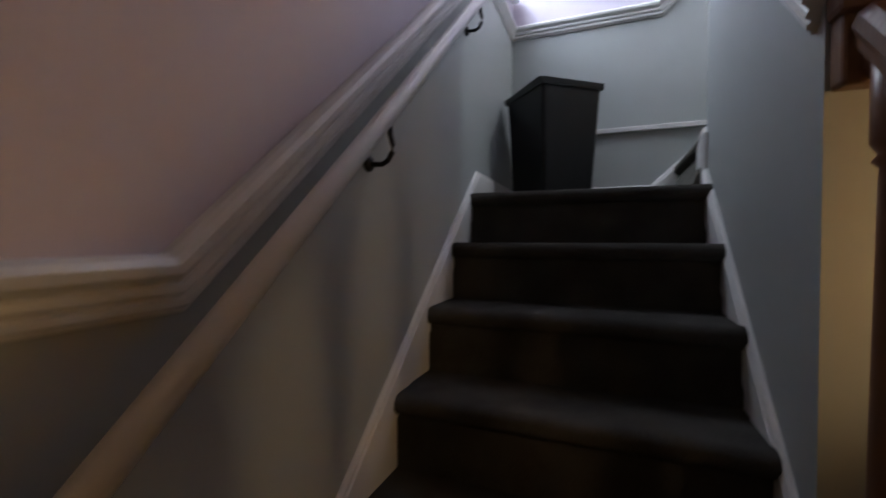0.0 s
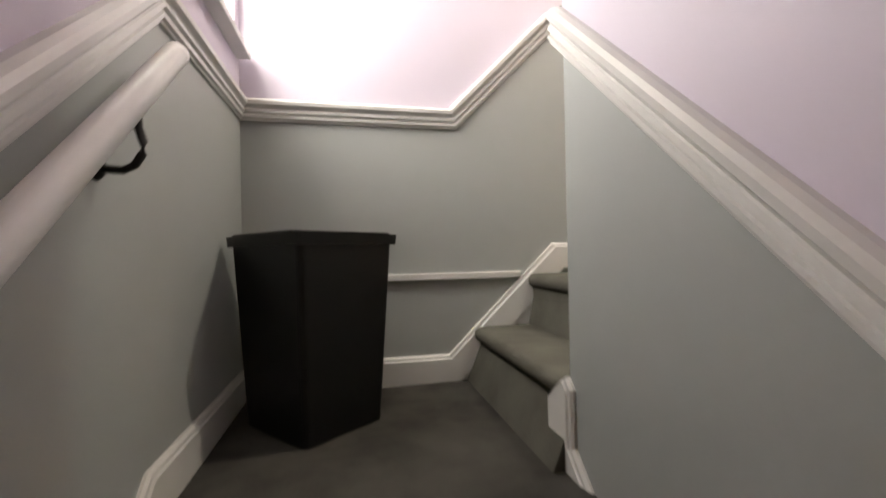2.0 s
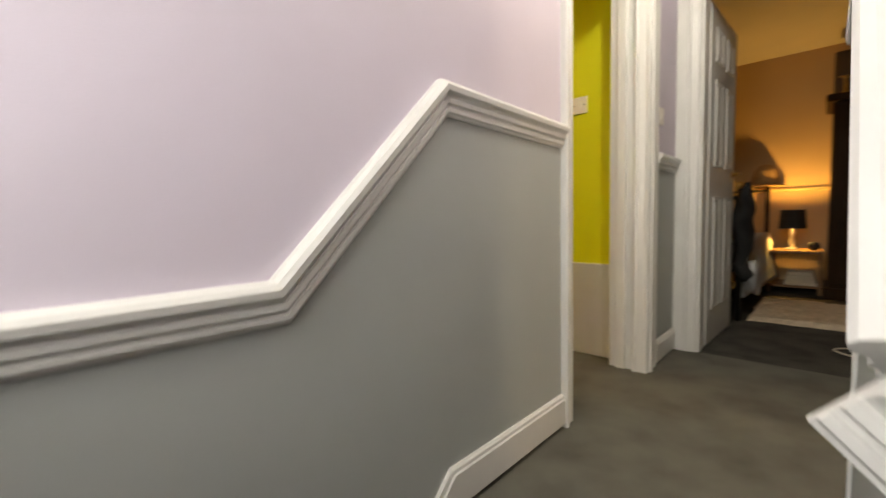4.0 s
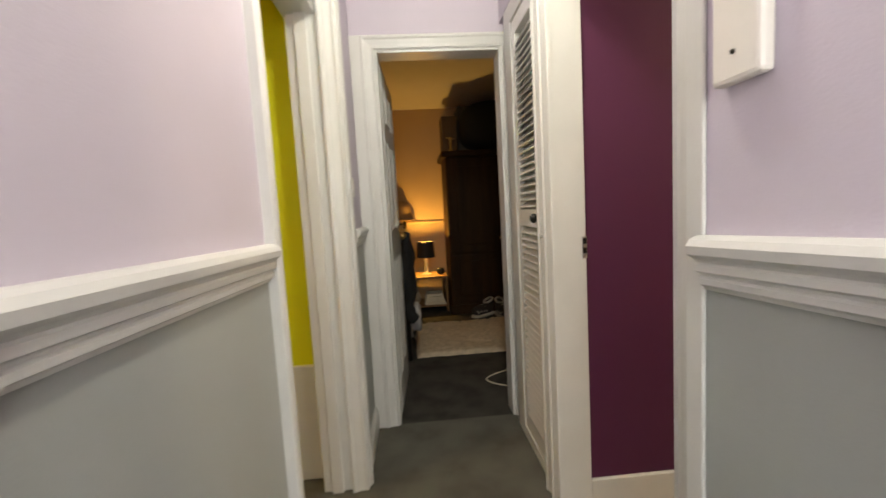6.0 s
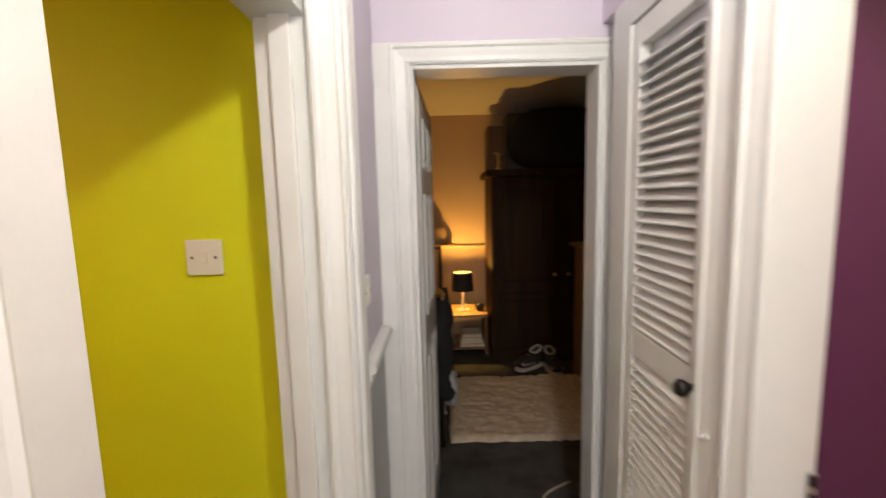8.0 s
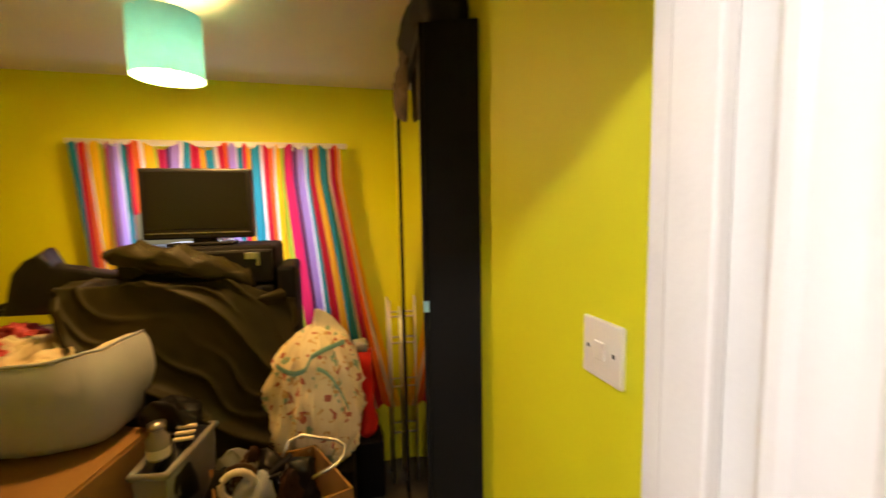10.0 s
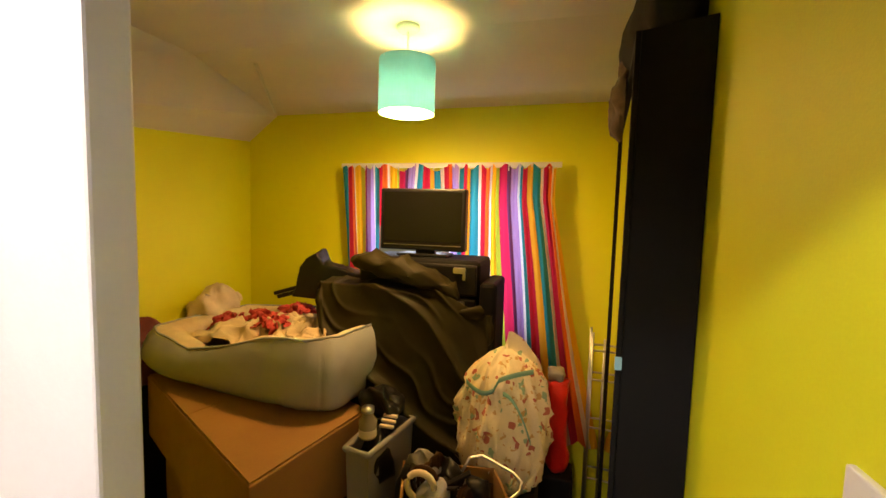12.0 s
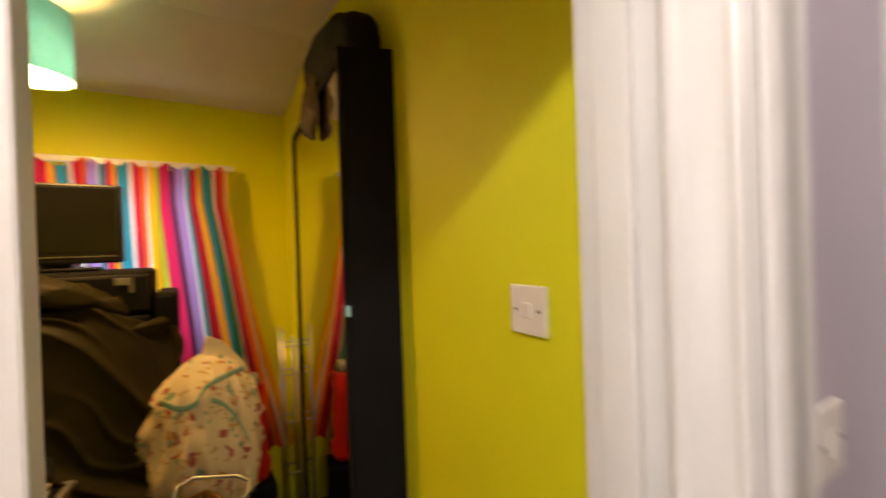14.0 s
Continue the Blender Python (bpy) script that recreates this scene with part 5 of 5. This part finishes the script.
for k in range(2):
    y0 = -1.865 + k * 0.585
    d = part("door", boxes(((4.562, y0, 0.66), (4.58, y0 + 0.575, 1.64)), bevel=0.004), DARKWOOD, _t)
    part("panel", boxes(((4.552, y0 + 0.08, 0.74), (4.563, y0 + 0.495, 1.56)), bevel=0.008), DARKWOOD, d)
    part("handle", lathe(bmesh.new(), [(0.014, 0), (0.016, -0.02), (0.0, -0.026)], (4.562, -1.30 + 0.03 * (1 if k else -1) * 2, 0.80), 12, "x"), BRASS, d, smooth=True)
    e = part("drawer", boxes(((4.562, y0, 0.14), (4.58, y0 + 0.575, 0.63)), bevel=0.004), DARKWOOD, _t)
    part("panel", boxes(((4.552, y0 + 0.07, 0.20), (4.563, y0 + 0.505, 0.57)), bevel=0.008), DARKWOOD, e)
_b = pillow(bmesh.new(), (4.82, -1.38, 2.0), (0.21, 0.50, 0.27), 20, 3.2)
for v in _b.verts:
    v.co.z = max(v.co.z, 1.727)
solo("suitcase", _b, mat("black_canvas", (0.008, 0.008, 0.009), 0.8, 0.2), "big rounded black holdall lying on the wardrobe", "bag", smooth=True)
solo("brown_box", boxes(((4.85, -0.86, 1.727), (5.10, -0.69, 2.14)), bevel=0.01), mat("brown_case", (0.13, 0.075, 0.03), 0.7, 0.2), "brown case stacked on the wardrobe", "case")
solo("grey_case", boxes(((4.95, -1.95, 1.727), (5.26, -0.88, 2.27)), bevel=0.02), mat("grey_case_cloth", (0.10, 0.085, 0.07), 0.8, 0.2), "dark grey case stacked behind the holdall", "case")
_t = thing("brass_figure", (4.62, -0.76, 1.727), "little brass figure standing on the wardrobe", "ornament")
part("stem", lathe(bmesh.new(), [(0.024, 1.727), (0.024, 1.737), (0.010, 1.75), (0.012, 1.84), (0.018, 1.86), (0.0, 1.88)], (4.62, -0.76, 0), 12), BRASS, _t, smooth=True)
part("arm", tube(bmesh.new(), [(4.62, -0.80, 1.85), (4.62, -0.72, 1.87)], 0.006, 8), BRASS, _t, smooth=True)
structure("trim_bedroom_rail", sweep(bmesh.new(), [(-3.0, 1.00), (1.5, 1.00)], [(0, 0), (0, 0.02), (-0.01, 0.026), (-0.03, 0.02), (-0.035, 0)], YZ(5.30, -1)), TAN, "narrow tan rail along the bedroom wall")
_t = thing("sun_hat", (5.20, -0.20, 1.02), "rounded straw hat hung on the bed post", "hat")
part("crown", lathe(bmesh.new(), [(0.118, 1.03), (0.112, 1.10), (0.095, 1.18), (0.06, 1.235), (0.0, 1.25)], (5.20, -0.20, 0), 28), mat("straw", (0.42, 0.26, 0.12), 0.8, 0.2, 60, 200, 0.6), _t, smooth=True)
part("brim", lathe(bmesh.new(), [(0.12, 1.03), (0.17, 1.022), (0.17, 1.028), (0.118, 1.038)], (5.20, -0.20, 0), 28, caps=False), mat("straw_brim", (0.36, 0.22, 0.10), 0.8, 0.2, 60, 200, 0.6), _t, smooth=True)
_t = thing("bedside_table", (4.92, -0.47, 0), "small open wooden bedside table", "table")
part("top", boxes(((4.72, -0.665, 0.375), (5.14, -0.27, 0.40)), bevel=0.004), MIDWOOD, _t)
for lo, hi in (((4.73, -0.66, 0), (5.13, -0.64, 0.375)), ((4.73, -0.295, 0), (5.13, -0.275, 0.375))):
    part("side", boxes((lo, hi), bevel=0.003), MIDWOOD, _t)
part("shelf", boxes(((4.73, -0.64, 0.06), (5.13, -0.295, 0.08)), bevel=0.003), MIDWOOD, _t)
for k in range(4):
    solo("book", boxes(((4.74 + 0.012 * (k % 2), -0.63 + 0.01 * k, 0.0815 + 0.03 * k), (4.96, -0.40 - 0.008 * k, 0.1105 + 0.03 * k)), bevel=0.003), CREAM, "cream paperback stacked on the bedside shelf", "book", "books on the bedside shelf")
_t = thing("table_lamp", (4.90, -0.44, 0.402), "table lamp with a black drum shade, lit", "lamp")
part("base", lathe(bmesh.new(), [(0.055, 0.402), (0.055, 0.412), (0.018, 0.425), (0.024, 0.47), (0.012, 0.52), (0.022, 0.56), (0.009, 0.60), (0.009, 0.66)], (4.90, -0.44, 0), 18), CREAM, _t, smooth=True)
part("shade", lathe(bmesh.new(), [(0.105, 0.60), (0.092, 0.775), (0.089, 0.775), (0.102, 0.60), (0.105, 0.60)], (4.90, -0.44, 0), 30, caps=False), SHADE_BLACK, _t, smooth=False)
part("bulb", lathe(bmesh.new(), [(0.010, 0.66), (0.024, 0.70), (0.024, 0.735), (0.0, 0.755)], (4.90, -0.44, 0), 14), BULB, _t, "glowing bulb", smooth=True).visible_shadow = False
solo("small_clock", soft(pillow(bmesh.new(), (4.86, -0.60, 0.44), (0.03, 0.045, 0.038), 10), 0.008, 20), BLACK, "small dark clock on the bedside table", "clock", smooth=True)
# rug
_b = bmesh.new()
_g = []
for j in range(61):
    _r = []
    for i in range(61):
        x, y = 3.30 + 0.90 * i / 60, -1.75 + 1.47 * j / 60
        e = min(i, 60 - i, j, 60 - j)
        q = 0.012 * noise.noise(Vector((x * 9, y * 9, 0)))
        _r.append(_b.verts.new((x + q + (0.02 * noise.noise(Vector((y * 30, 3, 0))) if e == 0 else 0), y + q, 0.004 if e == 0 else 0.035 + 0.014 * noise.noise(Vector((x * 30, y * 30, 1))) + 0.010 * noise.noise(Vector((x * 9, y * 9, 4))))))
    _g.append(_r)
for j in range(60):
    for i in range(60):
        _b.faces.new((_g[j][i], _g[j][i + 1], _g[j + 1][i + 1], _g[j + 1][i]))
solo("shag_rug", _b, SHAG, "thick cream shaggy rug on the dark carpet", "rug", smooth=True)
# bed
_t = thing("bed", (4.2, 0.45, 0), "metal framed bed with pale bedding", "bed")
for xx, yy, hh in ((3.28, -0.235, 0.92), (3.28, 1.1, 0.92), (5.22, -0.22, 1.02), (5.22, 1.1, 1.02)):
    p = part("post", tube(bmesh.new(), [(xx, yy, 0), (xx, yy, hh)], 0.020, 12), IRON, _t, smooth=True)
    part("finial", lathe(bmesh.new(), [(0.012, hh), (0.026, hh + 0.018), (0.026, hh + 0.035), (0.0, hh + 0.055)], (xx, yy, 0), 12), BRASS, p, smooth=True)
for xx, zz in ((3.28, 0.86), (3.28, 0.35), (5.22, 0.98), (5.22, 0.40)):
    part("crossbar", tube(bmesh.new(), [(xx, -0.23, zz), (xx, 1.1, zz)], 0.012, 10), IRON, _t, smooth=True)
for i in range(9):
    part("spindle", tube(bmesh.new(), [(3.28, -0.1 + 0.14 * i, 0.35), (3.28, -0.1 + 0.14 * i, 0.86)], 0.007, 8), IRON, _t)
part("mattress", boxes(((3.32, -0.16, 0.30), (5.18, 1.05, 0.52)), bevel=0.05), BLANKET, _t)
part("side_rail", boxes(((3.28, -0.24, 0.24), (5.22, -0.215, 0.32)), bevel=0.004), IRON, _t)
drape("bed_cover", "pale grey bed cover slipping off the bed", "blanket", BLANKET, lambda u, v: (3.36 + 1.5 * u, 0.9 - 1.15 * min(v * 1.25, 1) if v < 0.8 else -0.25 - 0.10 * (v - 0.8) * 5 * u, 0.56 if v < 0.8 else 0.56 - 0.42 * (v - 0.8) * 5), amount=0.03, scale=5, thick=0.02)
_b = soft(pillow(bmesh.new(), (3.30, -0.255, 0.62), (0.06, 0.055, 0.36), 18), 0.05, 7)
solo("black_coat", _b, mat("black_coat_cloth", (0.010, 0.010, 0.011), 0.85, 0.3), "black coat hung over the bed post", "coat", smooth=True)
_b = soft(pillow(bmesh.new(), (3.45, -0.30, 0.34), (0.16, 0.035, 0.11), 14), 0.03, 9)
for v in _b.verts:
    v.co.z -= 0.35 * (v.co.x - 3.3)
solo("white_cloth", _b, BLANKET, "white cloth trailing from the bed", "cloth", smooth=True)
# slippers and cable
_pale = mat("pale_shoe_trim", (0.50, 0.46, 0.40), 0.8, 0.2)
_dark = mat("dark_shoe_cloth", (0.03, 0.022, 0.018), 0.8, 0.2)


def trainer(x, y, ang, k):
    """A chunky patterned shoe: thick sole, rounded upper with an open collar, pale bands and laces."""
    o = thing("trainer", (x, y, 0.0), "dark shoe with bold pale bands, standing before the wardrobe", "shoe", "pair of shoes")
    rot = Matrix.Rotation(radians(ang), 3, "Z")

    def put(bm):
        for v in bm.verts:
            v.co = rot @ v.co + Vector((x, y, 0))
        return bm
    part("sole", put(pillow(bmesh.new(), (0, 0, 0.022), (0.058, 0.150, 0.022), 12, 3.0)), _pale, o, "pale rubber sole", smooth=True)
    up = pillow(bmesh.new(), (0, 0, 0.075), (0.053, 0.142, 0.055), 16, 2.5)
    for v in up.verts:
        v.co.z += 0.075 * max(0, -v.co.y / 0.142) ** 1.4 * (1 if v.co.z > 0.06 else 0)
    part("upper", put(up), _dark, o, smooth=True)
    part("collar", put(tube(bmesh.new(), [(0.040 * math.cos(a * 0.393), -0.082 + 0.05 * math.sin(a * 0.393), 0.158 - 0.02 * math.sin(a * 0.393)) for a in range(17)], 0.011, 8)), _pale, o, "pale padded collar", smooth=True)
    for q in range(4):
        yy, h = 0.015 + 0.035 * q, 0.128 - 0.010 * q
        part("lace", put(tube(bmesh.new(), [(-0.052, yy - 0.02, 0.06), (-0.038, yy - 0.008, h - 0.02), (0, yy, h), (0.038, yy - 0.008, h - 0.02), (0.052, yy - 0.02, 0.06)], 0.008, 8)), _pale, o, smooth=True)
    return o


trainer(4.40, -0.985, 35, 0)
trainer(4.33, -1.17, 95, 1)
solo("cable", tube(bmesh.new(), [(2.93 - 0.34 * u, -0.90 + 0.17 * math.sin(math.pi * min(1, u * 1.25)) + 0.10 * max(0, u - 0.5), 0.006) for u in [k / 20 for k in range(21)]], 0.004, 6), CREAM, "thin cream cable curled on the carpet", "cable", smooth=True)
_t = thing("chest_of_drawers", (4.0, -1.50, 0), "wooden chest of drawers beside the door", "drawers")
part("body", boxes(((3.70, -1.95, 0), (4.30, -1.335, 1.08)), bevel=0.006), MIDWOOD, _t)
part("top", boxes(((3.68, -1.97, 1.08), (4.32, -1.30, 1.11)), bevel=0.006), MIDWOOD, _t)
part("knob", lathe(bmesh.new(), [(0.012, 0), (0.018, 0.02), (0.0, 0.03)], (3.85, -1.335, 0.70), 12, "y"), WHITE, _t, smooth=True)
